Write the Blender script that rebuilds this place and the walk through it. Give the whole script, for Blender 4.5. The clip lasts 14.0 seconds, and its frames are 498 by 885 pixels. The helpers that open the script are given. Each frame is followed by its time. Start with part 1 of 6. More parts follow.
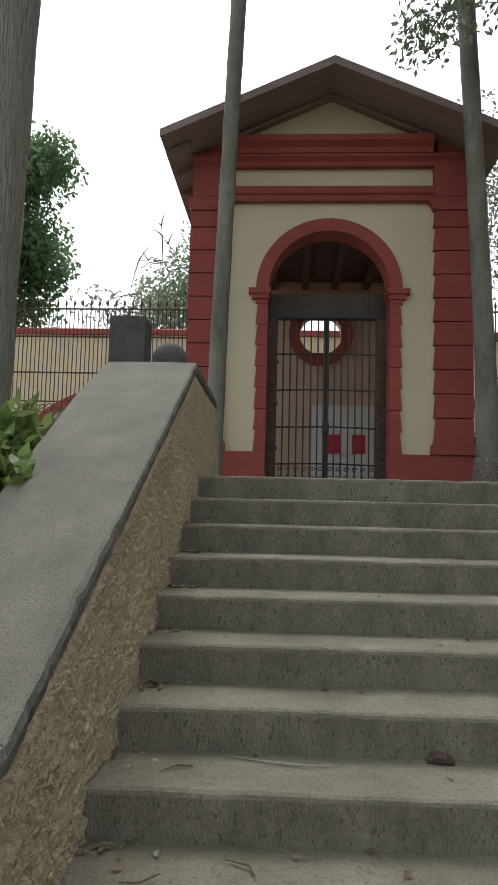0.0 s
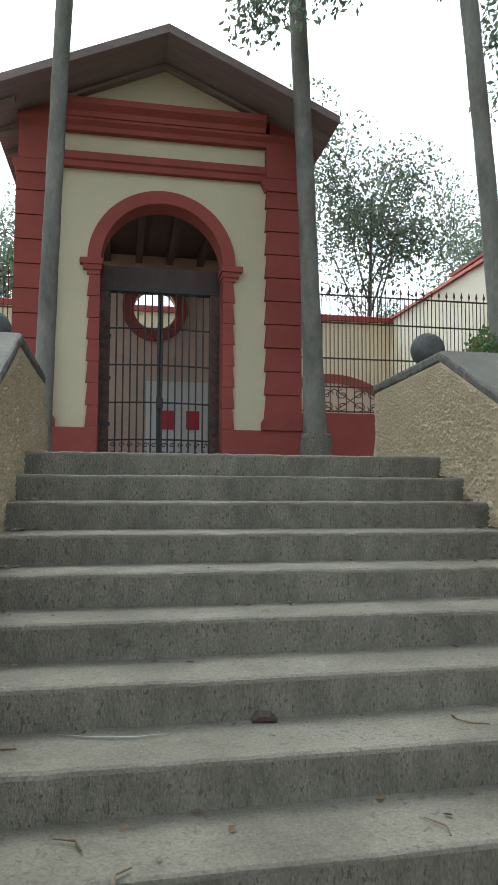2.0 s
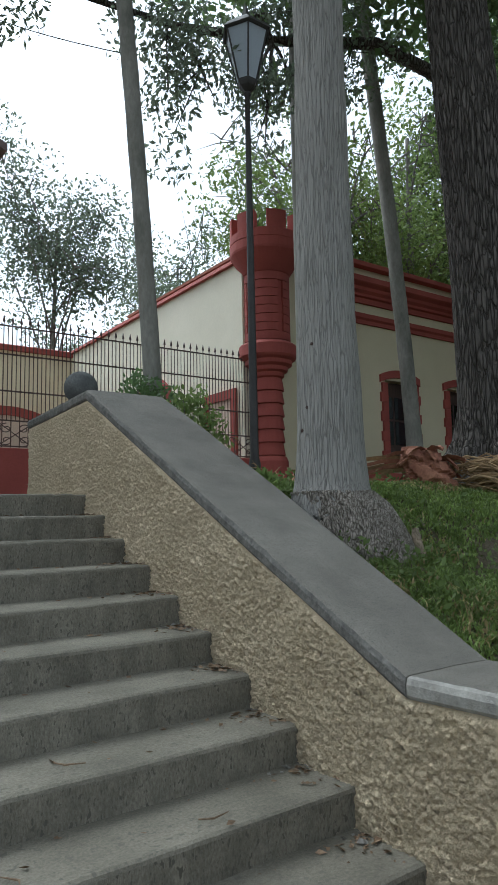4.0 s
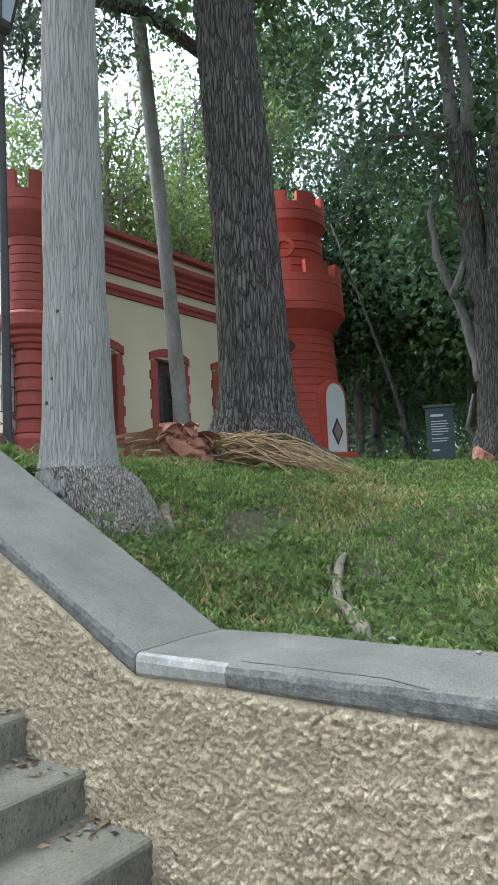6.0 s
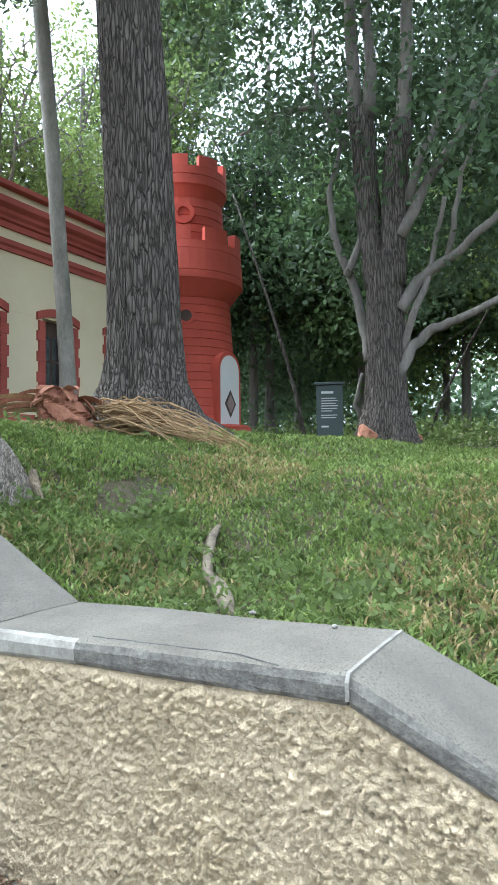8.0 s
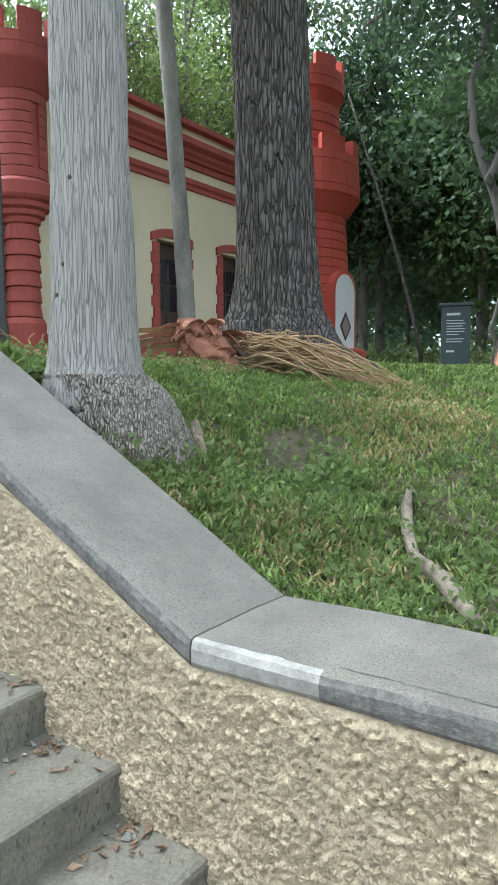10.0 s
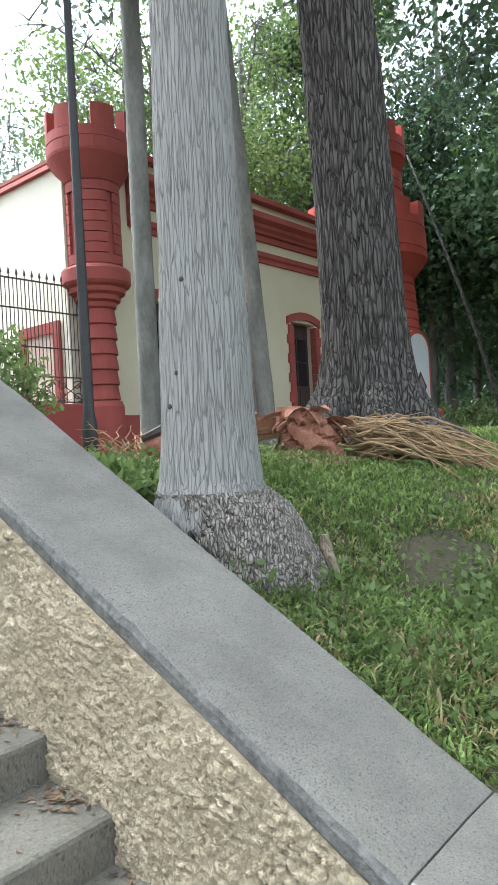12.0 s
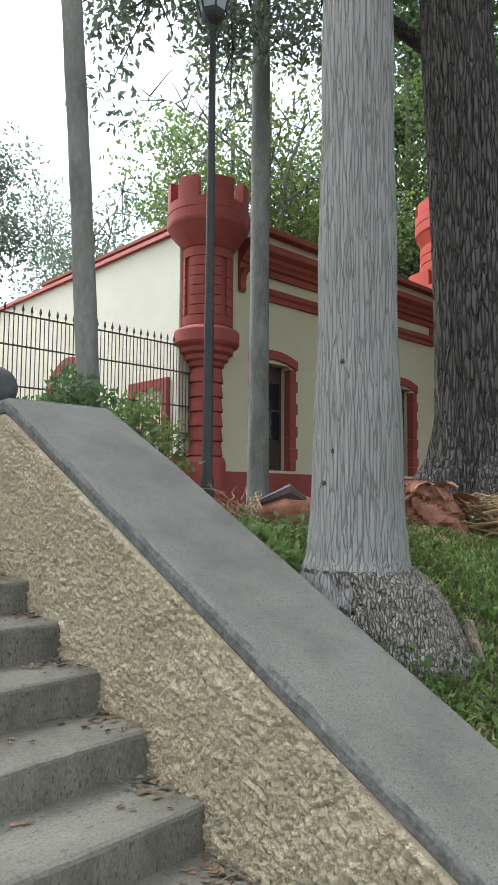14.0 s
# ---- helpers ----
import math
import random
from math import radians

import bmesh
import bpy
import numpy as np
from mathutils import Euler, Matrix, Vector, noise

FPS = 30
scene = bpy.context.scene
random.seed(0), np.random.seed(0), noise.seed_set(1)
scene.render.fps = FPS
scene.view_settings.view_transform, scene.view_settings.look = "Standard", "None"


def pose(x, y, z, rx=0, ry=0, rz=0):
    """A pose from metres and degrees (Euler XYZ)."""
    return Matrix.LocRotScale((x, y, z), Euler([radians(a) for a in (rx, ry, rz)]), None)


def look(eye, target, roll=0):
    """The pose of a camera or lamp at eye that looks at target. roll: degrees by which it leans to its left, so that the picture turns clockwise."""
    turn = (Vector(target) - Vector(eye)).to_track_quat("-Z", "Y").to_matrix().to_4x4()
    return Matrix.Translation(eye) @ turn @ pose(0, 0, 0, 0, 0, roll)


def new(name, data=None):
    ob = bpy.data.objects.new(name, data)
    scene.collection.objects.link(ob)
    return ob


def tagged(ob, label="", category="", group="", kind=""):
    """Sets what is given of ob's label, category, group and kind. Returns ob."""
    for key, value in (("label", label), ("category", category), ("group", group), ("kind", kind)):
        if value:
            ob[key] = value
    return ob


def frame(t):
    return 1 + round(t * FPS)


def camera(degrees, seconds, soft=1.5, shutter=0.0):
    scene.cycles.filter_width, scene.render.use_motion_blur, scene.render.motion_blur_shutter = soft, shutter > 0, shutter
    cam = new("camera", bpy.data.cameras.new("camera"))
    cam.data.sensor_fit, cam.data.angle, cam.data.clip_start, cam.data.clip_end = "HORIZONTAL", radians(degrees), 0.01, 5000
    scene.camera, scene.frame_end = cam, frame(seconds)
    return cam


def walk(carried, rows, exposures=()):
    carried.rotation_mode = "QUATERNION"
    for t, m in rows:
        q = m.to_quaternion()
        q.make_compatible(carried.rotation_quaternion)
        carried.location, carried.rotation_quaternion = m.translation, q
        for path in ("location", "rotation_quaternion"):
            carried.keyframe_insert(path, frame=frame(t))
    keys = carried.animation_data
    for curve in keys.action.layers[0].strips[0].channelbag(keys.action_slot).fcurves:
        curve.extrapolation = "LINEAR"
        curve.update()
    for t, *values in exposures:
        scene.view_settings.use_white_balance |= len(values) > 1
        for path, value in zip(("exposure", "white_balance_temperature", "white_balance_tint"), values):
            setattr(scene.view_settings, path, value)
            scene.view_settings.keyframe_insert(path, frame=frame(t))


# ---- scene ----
cam = camera(39.5, 14.0)
PATH = [
    (0, (1.533, 0.874, 1.46), (1.415, 2.861, 1.651), 1.4),
    (0.5, (1.556, 0.812, 1.456), (1.618, 2.799, 1.672), 1.1),
    (1, (1.541, 0.83, 1.474), (1.653, 2.817, 1.67), 0.8),
    (1.5, (1.549, 0.849, 1.444), (1.681, 2.84, 1.575), -1.0),
    (1.8, (1.557, 0.874, 1.451), (1.817, 2.855, 1.545), -0.0),
    (2, (1.56, 0.87, 1.447), (1.912, 2.834, 1.578), 0.3),
    (2.5, (1.631, 0.825, 1.451), (2.22, 2.727, 1.637), 1.0),
    (3, (1.777, 0.775, 1.47), (2.505, 2.624, 1.693), -1.1),
    (3.5, (1.821, 0.75, 1.476), (2.697, 2.532, 1.708), -1.7),
    (4, (1.879, 0.718, 1.47), (3.029, 2.339, 1.693), -1.1),
    (4.2, (1.902, 0.724, 1.474), (3.101, 2.307, 1.708), -0.9),
    (6.3, (2.138, 0.656, 1.439), (3.787, 1.783, 1.549), -2.7),
    (6.5, (2.17, 0.646, 1.433), (3.846, 1.731, 1.539), -2.6),
    (6.6, (2.187, 0.646, 1.409), (3.882, 1.7, 1.537), -2.3),
    (6.8, (2.217, 0.644, 1.429), (3.94, 1.651, 1.554), -2.0),
    (7, (2.22, 0.612, 1.428), (3.977, 1.56, 1.55), -1.7),
    (7.2, (2.229, 0.607, 1.427), (3.993, 1.541, 1.555), -1.5),
    (9.3, (2.262, 1.047, 1.441), (3.97, 2.07, 1.245), 0.6),
    (9.5, (2.344, 1.162, 1.448), (4.007, 2.257, 1.263), 1.1),
    (10, (2.467, 1.354, 1.616), (4.086, 2.515, 1.438), -0.2),
    (10.5, (2.433, 1.575, 1.705), (4.052, 2.745, 1.595), 0.6),
    (11, (2.432, 1.733, 1.834), (4.059, 2.891, 1.725), -0.4),
    (11.5, (2.602, 1.846, 1.857), (4.168, 3.09, 1.825), -2.2),
    (12, (2.612, 1.882, 1.88), (4.13, 3.183, 1.872), -3.0),
    (12.5, (2.53, 1.931, 1.933), (4.061, 3.216, 1.995), -1.9),
    (13, (2.482, 2.003, 1.977), (4.011, 3.289, 2.054), -1.7),
    (13.5, (2.392, 2.041, 1.997), (3.866, 3.386, 2.128), 0.3),
    (14, (2.294, 2.076, 1.989), (3.66, 3.529, 2.141), 0.5),
]
EXPOSURES = [(0, 0.97, 6200, 6), (0.6, 1.15, 6000, 4), (1.0, 1.13, 5850, 3), (1.5, 1.36, 5750, 3), (2.0, 1.33, 5700, 2), (2.5, 1.03, 5600, 3), (4.2, 0.87, 5500, 3), (6.3, 2.18, 5350, 4), (7.2, 2.46, 5400, 6), (9.3, 2.36, 5450, 3), (11, 2.28, 5450, 4), (12.5, 2.3, 5500, 6), (13.4, 2.16, 5600, 5), (14, 1.76, 5650, 5)]
walk(cam, [(t, look(eye, target, roll)) for t, eye, target, roll in PATH], EXPOSURES)


# ---- world and light ----
world = bpy.data.worlds.new("overcast_sky")
scene.world = world
world.use_nodes = True
wn, wl = world.node_tree.nodes, world.node_tree.links
bg = wn["Background"]
sky = wn.new("ShaderNodeTexSky")
sky.sky_type, sky.sun_disc = "NISHITA", False
sky.sun_elevation, sky.sun_rotation = radians(61), radians(-14)
sky.air_density, sky.dust_density, sky.ozone_density = 1.0, 4.0, 1.0
pale = wn.new("ShaderNodeHueSaturation")
pale.inputs["Saturation"].default_value = 0.18
wl.new(sky.outputs[0], pale.inputs["Color"])
wl.new(pale.outputs[0], bg.inputs["Color"])
bg.inputs["Strength"].default_value = 0.15
sun = new("sun", bpy.data.lights.new("sun", "SUN"))
sun.data.energy, sun.data.angle, sun.data.color = 0.75, radians(20), (1.0, 0.97, 0.92)
# the sun stands high beyond the gatehouse, behind thin cloud
sun.matrix_world = look((0, 0, 30), (4, -16, 0))


# ---- materials ----
def mat(name, base, rough=0.8, metal=0.0, var=0.25, scale=6.0, fine=60.0, bump=0.3, depth=0.01, tint=None, spec=0.35, rand=0.0, stretch=(1, 1, 1), speck=None, crisp=(0.32, 0.68), veins=0.0, cracks=None):
    """A procedural surface: base colour with coarse stains and fine grain, relief, and a change from piece to piece."""
    m = bpy.data.materials.new(name)
    m.use_nodes = True
    n, l = m.node_tree.nodes, m.node_tree.links
    b = n["Principled BSDF"]
    b.inputs["Roughness"].default_value, b.inputs["Metallic"].default_value = rough, metal
    b.inputs["Specular IOR Level"].default_value = spec
    tc = n.new("ShaderNodeTexCoord")
    mp = n.new("ShaderNodeMapping")
    mp.inputs["Scale"].default_value = stretch
    l.new(tc.outputs["Object"], mp.inputs[0])

    def tex(sc, detail, rg=0.6):
        t = n.new("ShaderNodeTexNoise")
        t.inputs["Scale"].default_value, t.inputs["Detail"].default_value, t.inputs["Roughness"].default_value = sc, detail, rg
        l.new(mp.outputs[0], t.inputs["Vector"])
        return t

    coarse, grain = tex(scale, 6), tex(fine, 4, 0.7)
    tint = tint or tuple(c * (1 - var) for c in base)
    ramp = n.new("ShaderNodeValToRGB")
    ramp.color_ramp.elements[0].position, ramp.color_ramp.elements[1].position = crisp
    ramp.color_ramp.elements[0].color, ramp.color_ramp.elements[1].color = (*tint, 1), (*base, 1)
    split = None
    if cracks:
        # long plates parted by narrow cracks, with groove shade put into their colour
        bend = n.new("ShaderNodeTexNoise")
        bend.inputs["Scale"].default_value, bend.inputs["Detail"].default_value = cracks[0] * 0.5, 3
        l.new(mp.outputs[0], bend.inputs["Vector"])
        shift = n.new("ShaderNodeVectorMath")
        shift.operation = "MULTIPLY_ADD"
        l.new(bend.outputs["Color"], shift.inputs[0])
        shift.inputs[1].default_value = (1.1 / cracks[0],) * 3
        l.new(mp.outputs[0], shift.inputs[2])
        split = n.new("ShaderNodeTexVoronoi")
        split.feature = "DISTANCE_TO_EDGE"
        split.inputs["Scale"].default_value = cracks[0]
        l.new(shift.outputs[0], split.inputs["Vector"])
        gap = n.new("ShaderNodeMapRange")
        gap.inputs["From Max"].default_value = cracks[1]
        l.new(split.outputs["Distance"], gap.inputs["Value"])
        l.new(gap.outputs[0], ramp.inputs[0])
        split = gap
    elif veins:
        # thin winding dark lines where the noise crosses its middle
        off = n.new("ShaderNodeMath")
        off.operation = "SUBTRACT"
        l.new(coarse.outputs["Fac"], off.inputs[0])
        off.inputs[1].default_value = 0.5
        mag = n.new("ShaderNodeMath")
        mag.operation = "ABSOLUTE"
        l.new(off.outputs[0], mag.inputs[0])
        wide = n.new("ShaderNodeMath")
        wide.operation = "MULTIPLY"
        l.new(mag.outputs[0], wide.inputs[0])
        wide.inputs[1].default_value = veins
        l.new(wide.outputs[0], ramp.inputs[0])
    else:
        l.new(coarse.outputs["Fac"], ramp.inputs[0])
    g = n.new("ShaderNodeMapRange")
    g.inputs["From Min"].default_value, g.inputs["From Max"].default_value = 0.25, 0.75
    g.inputs["To Min"].default_value, g.inputs["To Max"].default_value = 1 - var, 1 + var
    l.new(grain.outputs["Fac"], g.inputs["Value"])
    mul = n.new("ShaderNodeMixRGB")
    mul.blend_type, mul.inputs[0].default_value = "MULTIPLY", 1
    l.new(ramp.outputs[0], mul.inputs[1])
    l.new(g.outputs[0], mul.inputs[2])
    out = mul.outputs[0]
    if speck:
        sp = tex(speck[0], 2, 0.5)
        r2 = n.new("ShaderNodeValToRGB")
        r2.color_ramp.elements[0].position, r2.color_ramp.elements[1].position = speck[1], speck[1] + 0.05
        l.new(sp.outputs["Fac"], r2.inputs[0])
        mx = n.new("ShaderNodeMixRGB")
        l.new(r2.outputs[0], mx.inputs[0])
        l.new(out, mx.inputs[1])
        mx.inputs[2].default_value = (*speck[2], 1)
        out = mx.outputs[0]
    if rand:
        info = n.new("ShaderNodeObjectInfo")
        geo = n.new("ShaderNodeNewGeometry")
        add = n.new("ShaderNodeMath")
        add.operation = "ADD"
        l.new(info.outputs["Random"], add.inputs[0])
        l.new(geo.outputs["Random Per Island"], add.inputs[1])
        rr = n.new("ShaderNodeMapRange")
        rr.inputs["From Max"].default_value = 2
        rr.inputs["To Min"].default_value, rr.inputs["To Max"].default_value = 1 - rand, 1 + rand
        l.new(add.outputs[0], rr.inputs["Value"])
        m3 = n.new("ShaderNodeMixRGB")
        m3.blend_type, m3.inputs[0].default_value = "MULTIPLY", 1
        l.new(out, m3.inputs[1])
        l.new(rr.outputs[0], m3.inputs[2])
        out = m3.outputs[0]
    l.new(out, b.inputs["Base Color"])
    if bump:
        bp = n.new("ShaderNodeBump")
        bp.inputs["Strength"].default_value, bp.inputs["Distance"].default_value = bump, depth
        if split:
            both = n.new("ShaderNodeMath")
            both.operation = "MULTIPLY_ADD"
            l.new(grain.outputs["Fac"], both.inputs[0])
            both.inputs[1].default_value = 0.5
            l.new(split.outputs[0], both.inputs[2])
            l.new(both.outputs[0], bp.inputs["Height"])
        else:
            l.new(grain.outputs["Fac"], bp.inputs["Height"])
        l.new(bp.outputs[0], b.inputs["Normal"])
    return m


def leaf_mat(name, base, rand=0.45, trans=0.5):
    m = mat(name, base, rough=0.55, var=0.2, scale=1.2, fine=9, bump=0, rand=rand)
    n, l = m.node_tree.nodes, m.node_tree.links
    b = n["Principled BSDF"]
    t = n.new("ShaderNodeBsdfTranslucent")
    l.new(b.inputs["Base Color"].links[0].from_socket, t.inputs["Color"])
    mx = n.new("ShaderNodeMixShader")
    mx.inputs[0].default_value = trans
    l.new(b.outputs[0], mx.inputs[1])
    l.new(t.outputs[0], mx.inputs[2])
    l.new(mx.outputs[0], n["Material Output"].inputs["Surface"])
    return m


# treads darkened and risers lightened in colour to offset the sky's top light
CONCRETE = mat("step_concrete_dimmed", (0.225, 0.203, 0.155), 0.92, var=0.32, scale=2.2, fine=85, bump=0.9, depth=0.006, rand=0.1, tint=(0.135, 0.122, 0.092), speck=(34, 0.62, (0.142, 0.129, 0.1)), spec=0.2)
RISER = mat("pitted_riser_concrete_lifted", (0.275, 0.25, 0.193), 0.92, var=0.36, scale=6, fine=80, bump=1.0, depth=0.012, rand=0.1, tint=(0.165, 0.15, 0.115), stretch=(1.3, 1, 0.6), speck=(48, 0.61, (0.135, 0.123, 0.096)), spec=0.15)
COPING = mat("coping_concrete", (0.215, 0.196, 0.158), 0.92, var=0.34, scale=3.4, fine=150, bump=1.0, depth=0.006, tint=(0.145, 0.131, 0.106), speck=(130, 0.6, (0.11, 0.102, 0.088)))
WORN_EDGE = mat("worn_coping_edge", (0.2, 0.187, 0.162), 0.9, var=0.35, scale=14, fine=60, bump=1.0, depth=0.008, tint=(0.105, 0.098, 0.086), spec=0.15)
WHITEWASH = mat("old_white_paint", (0.35, 0.328, 0.283), 0.85, var=0.2, scale=16, fine=70, bump=0.6, depth=0.005, tint=(0.23, 0.215, 0.185))
STUCCO = mat("rough_cream_stucco", (0.7, 0.568, 0.38), 0.92, var=0.16, scale=2.5, fine=85, bump=1.0, depth=0.018, tint=(0.6, 0.482, 0.31), speck=(9, 0.72, (0.44, 0.345, 0.21)), spec=0.08)
CREAM = mat("cream_wall_paint", (0.66, 0.58, 0.395), 0.85, var=0.05, scale=0.8, fine=35, bump=0.15, depth=0.004, tint=(0.6, 0.52, 0.345))
PALE = mat("pale_cream_paint", (0.72, 0.625, 0.43), 0.85, var=0.05, scale=0.7, fine=35, bump=0.15, depth=0.004, tint=(0.64, 0.55, 0.37))
RED = mat("brick_red_paint", (0.34, 0.08, 0.06), 0.8, var=0.08, scale=1.6, fine=40, bump=0.2, depth=0.004, tint=(0.27, 0.062, 0.048), rand=0.06)
RED_BRIGHT = mat("bright_red_paint", (0.48, 0.085, 0.055), 0.75, var=0.08, scale=1.6, fine=40, bump=0.2, depth=0.004, tint=(0.4, 0.07, 0.045), rand=0.05)
WARM_WHITE = mat("warm_white_paint", (0.8, 0.74, 0.58), 0.85, var=0.05, scale=0.7, fine=35, bump=0.15, depth=0.004, tint=(0.72, 0.66, 0.5))
SOFFIT = mat("weathered_soffit_boards", (0.3, 0.225, 0.205), 0.85, var=0.2, scale=3, fine=40, bump=0.3, stretch=(0.3, 3, 1))
TERRACOTTA = mat("terracotta_roof", (0.3, 0.12, 0.075), 0.85, var=0.2, scale=3, fine=40, bump=0.3)
POSTBROWN = mat("rusty_brown_cast_iron", (0.15, 0.095, 0.07), 0.75, metal=0.1, var=0.4, scale=14, fine=70, bump=0.8, depth=0.01, tint=(0.07, 0.045, 0.035))
DARKWOOD = mat("dark_stained_wood", (0.08, 0.05, 0.038), 0.6, var=0.3, scale=3, fine=40, bump=0.2, stretch=(1, 1, 0.15))
BROWNWALL = mat("brown_inner_plaster", (0.6, 0.47, 0.37), 0.9, var=0.12, scale=1.5, fine=30, bump=0.2)
IRON = mat("dark_iron", (0.055, 0.05, 0.045), 0.55, metal=0.2, var=0.25, scale=6, fine=60, bump=0.2, depth=0.002)
FENCE_IRON = mat("rusty_fence_iron", (0.11, 0.072, 0.06), 0.6, metal=0.3, var=0.25, scale=5, fine=60, bump=0.2, depth=0.002)
STONE = mat("dark_weathered_stone", (0.13, 0.13, 0.12), 0.95, var=0.3, scale=6, fine=50, bump=0.8, depth=0.01, tint=(0.075, 0.075, 0.07))
WHITE = mat("white_board", (0.72, 0.72, 0.7), 0.6, var=0.04, scale=2, fine=30, bump=0)
REDNOTE = mat("red_notice", (0.5, 0.03, 0.05), 0.5, var=0.05, bump=0)
GLASS = mat("dark_window_glass", (0.02, 0.022, 0.024), 0.08, var=0.1, bump=0, spec=0.6)
PLANT_PALM = mat("grey_palm_bark", (0.3, 0.281, 0.248), 0.95, var=0.2, scale=9, fine=90, bump=0.8, depth=0.007, tint=(0.195, 0.181, 0.16), stretch=(1, 1, 0.045), crisp=(0.0, 0.75), cracks=(60, 0.1), spec=0.1)
THIN_PALM = mat("greenish_grey_palm_bark", (0.255, 0.238, 0.2), 0.95, var=0.2, scale=4, fine=30, bump=0.6, depth=0.01, tint=(0.13, 0.125, 0.1), stretch=(1, 1, 0.4))
BASE_BARK = mat("rooty_palm_base", (0.33, 0.287, 0.235), 0.95, var=0.34, scale=40, fine=90, bump=1.0, depth=0.014, tint=(0.17, 0.145, 0.119), stretch=(1, 1, 0.3), crisp=(0.0, 0.8), cracks=(62, 0.16), spec=0.1)
BARK = mat("fissured_bark", (0.128, 0.112, 0.096), 0.95, var=0.22, scale=14, fine=50, bump=1.0, depth=0.022, tint=(0.046, 0.04, 0.034), stretch=(1, 1, 0.11), crisp=(0.0, 0.85), cracks=(24, 0.2), spec=0.1)
BARK_PALE = mat("pale_bark", (0.2, 0.18, 0.155), 0.95, var=0.25, scale=4, fine=25, bump=0.8, depth=0.02, tint=(0.11, 0.1, 0.085), stretch=(1, 1, 0.2))
EARTH = mat("bare_earth_and_grass", (0.095, 0.07, 0.043), 0.95, var=0.35, scale=1.3, fine=30, bump=0.9, depth=0.03, tint=(0.062, 0.06, 0.03))
PAVING = mat("plaza_paving", (0.22, 0.215, 0.19), 0.9, var=0.15, scale=1.5, fine=40, bump=0.4, depth=0.006)
GRASS = leaf_mat("grass_blades", (0.198, 0.265, 0.066), 0.75, 0.35)
DRYGRASS = leaf_mat("dry_grass", (0.4, 0.31, 0.145), 0.45, 0.3)
LEAF = leaf_mat("tree_leaves", (0.11, 0.17, 0.06), 0.5, 0.45)
LEAF_GREY = leaf_mat("grey_green_leaves", (0.19, 0.225, 0.15), 0.45, 0.55)
LEAF_DARK = leaf_mat("deep_shade_leaves", (0.1, 0.155, 0.07), 0.5, 0.5)
LEAF_LIGHT = leaf_mat("light_green_leaves", (0.19, 0.255, 0.075), 0.45, 0.5)
DRYLEAF = mat("dry_leaf", (0.2, 0.135, 0.08), 0.8, var=0.35, scale=8, fine=50, bump=0.2, rand=0.4)
FROND = mat("dry_palm_frond", (0.4, 0.27, 0.135), 0.85, var=0.25, scale=8, fine=50, bump=0.3, rand=0.55, tint=(0.22, 0.14, 0.07))
LOGWOOD = mat("split_reddish_palm_wood", (0.36, 0.17, 0.1), 0.85, var=0.3, scale=7, fine=50, bump=0.6, depth=0.01, tint=(0.2, 0.075, 0.045), rand=0.2)
SIGN = mat("dark_green_sign_panel", (0.055, 0.075, 0.07), 0.5, var=0.1, bump=0)
SIGNTEXT = mat("pale_sign_print", (0.55, 0.57, 0.55), 0.6, var=0.05, bump=0)
LAMPGLASS = mat("frosted_lamp_pane", (0.34, 0.37, 0.39), 0.35, var=0.05, scale=5, bump=0)


# ---- building helpers ----
def bm_box(bm, x0, x1, y0, y1, z0, z1):
    v = [bm.verts.new(p) for p in ((x0, y0, z0), (x1, y0, z0), (x1, y1, z0), (x0, y1, z0), (x0, y0, z1), (x1, y0, z1), (x1, y1, z1), (x0, y1, z1))]
    for f in ((3, 2, 1, 0), (4, 5, 6, 7), (0, 1, 5, 4), (1, 2, 6, 5), (2, 3, 7, 6), (3, 0, 4, 7)):
        bm.faces.new([v[i] for i in f])
    return bm


def box(x0, x1, y0, y1, z0, z1, bevel=0.0):
    bm = bm_box(bmesh.new(), x0, x1, y0, y1, z0, z1)
    if bevel:
        bmesh.ops.bevel(bm, geom=bm.edges[:], offset=bevel, segments=2, affect="EDGES", profile=0.6)
    return bm


def prism(outline, y0, y1, axis="y"):
    """A solid with an outline of (a, b) pairs, drawn out along an axis. y: a is x, b is z. x: a is y, b is z. z: a is x, b is y."""
    bm = bmesh.new()
    put = {"y": lambda a, b, c: (a, c, b), "x": lambda a, b, c: (c, a, b), "z": lambda a, b, c: (a, b, c)}[axis]
    near = [bm.verts.new(put(a, b, y0)) for a, b in outline]
    far = [bm.verts.new(put(a, b, y1)) for a, b in outline]
    bm.faces.new(near)
    bm.faces.new(far[::-1])
    for i in range(len(near)):
        j = (i + 1) % len(near)
        bm.faces.new((near[j], near[i], far[i], far[j]))
    bmesh.ops.recalc_face_normals(bm, faces=bm.faces)
    return bm


def lathe(profile, x, y, seg=32, z=0.0):
    """A turned solid from (radius, height) pairs about an upright axis."""
    bm = bmesh.new()
    rings = [[bm.verts.new((x + r * math.cos(2 * math.pi * k / seg), y + r * math.sin(2 * math.pi * k / seg), z + h)) for k in range(seg)] for r, h in profile]
    for a, b in zip(rings, rings[1:]):
        for k in range(seg):
            bm.faces.new((a[k], a[(k + 1) % seg], b[(k + 1) % seg], b[k]))
    bm.faces.new(rings[0][::-1])
    bm.faces.new(rings[-1])
    return bm


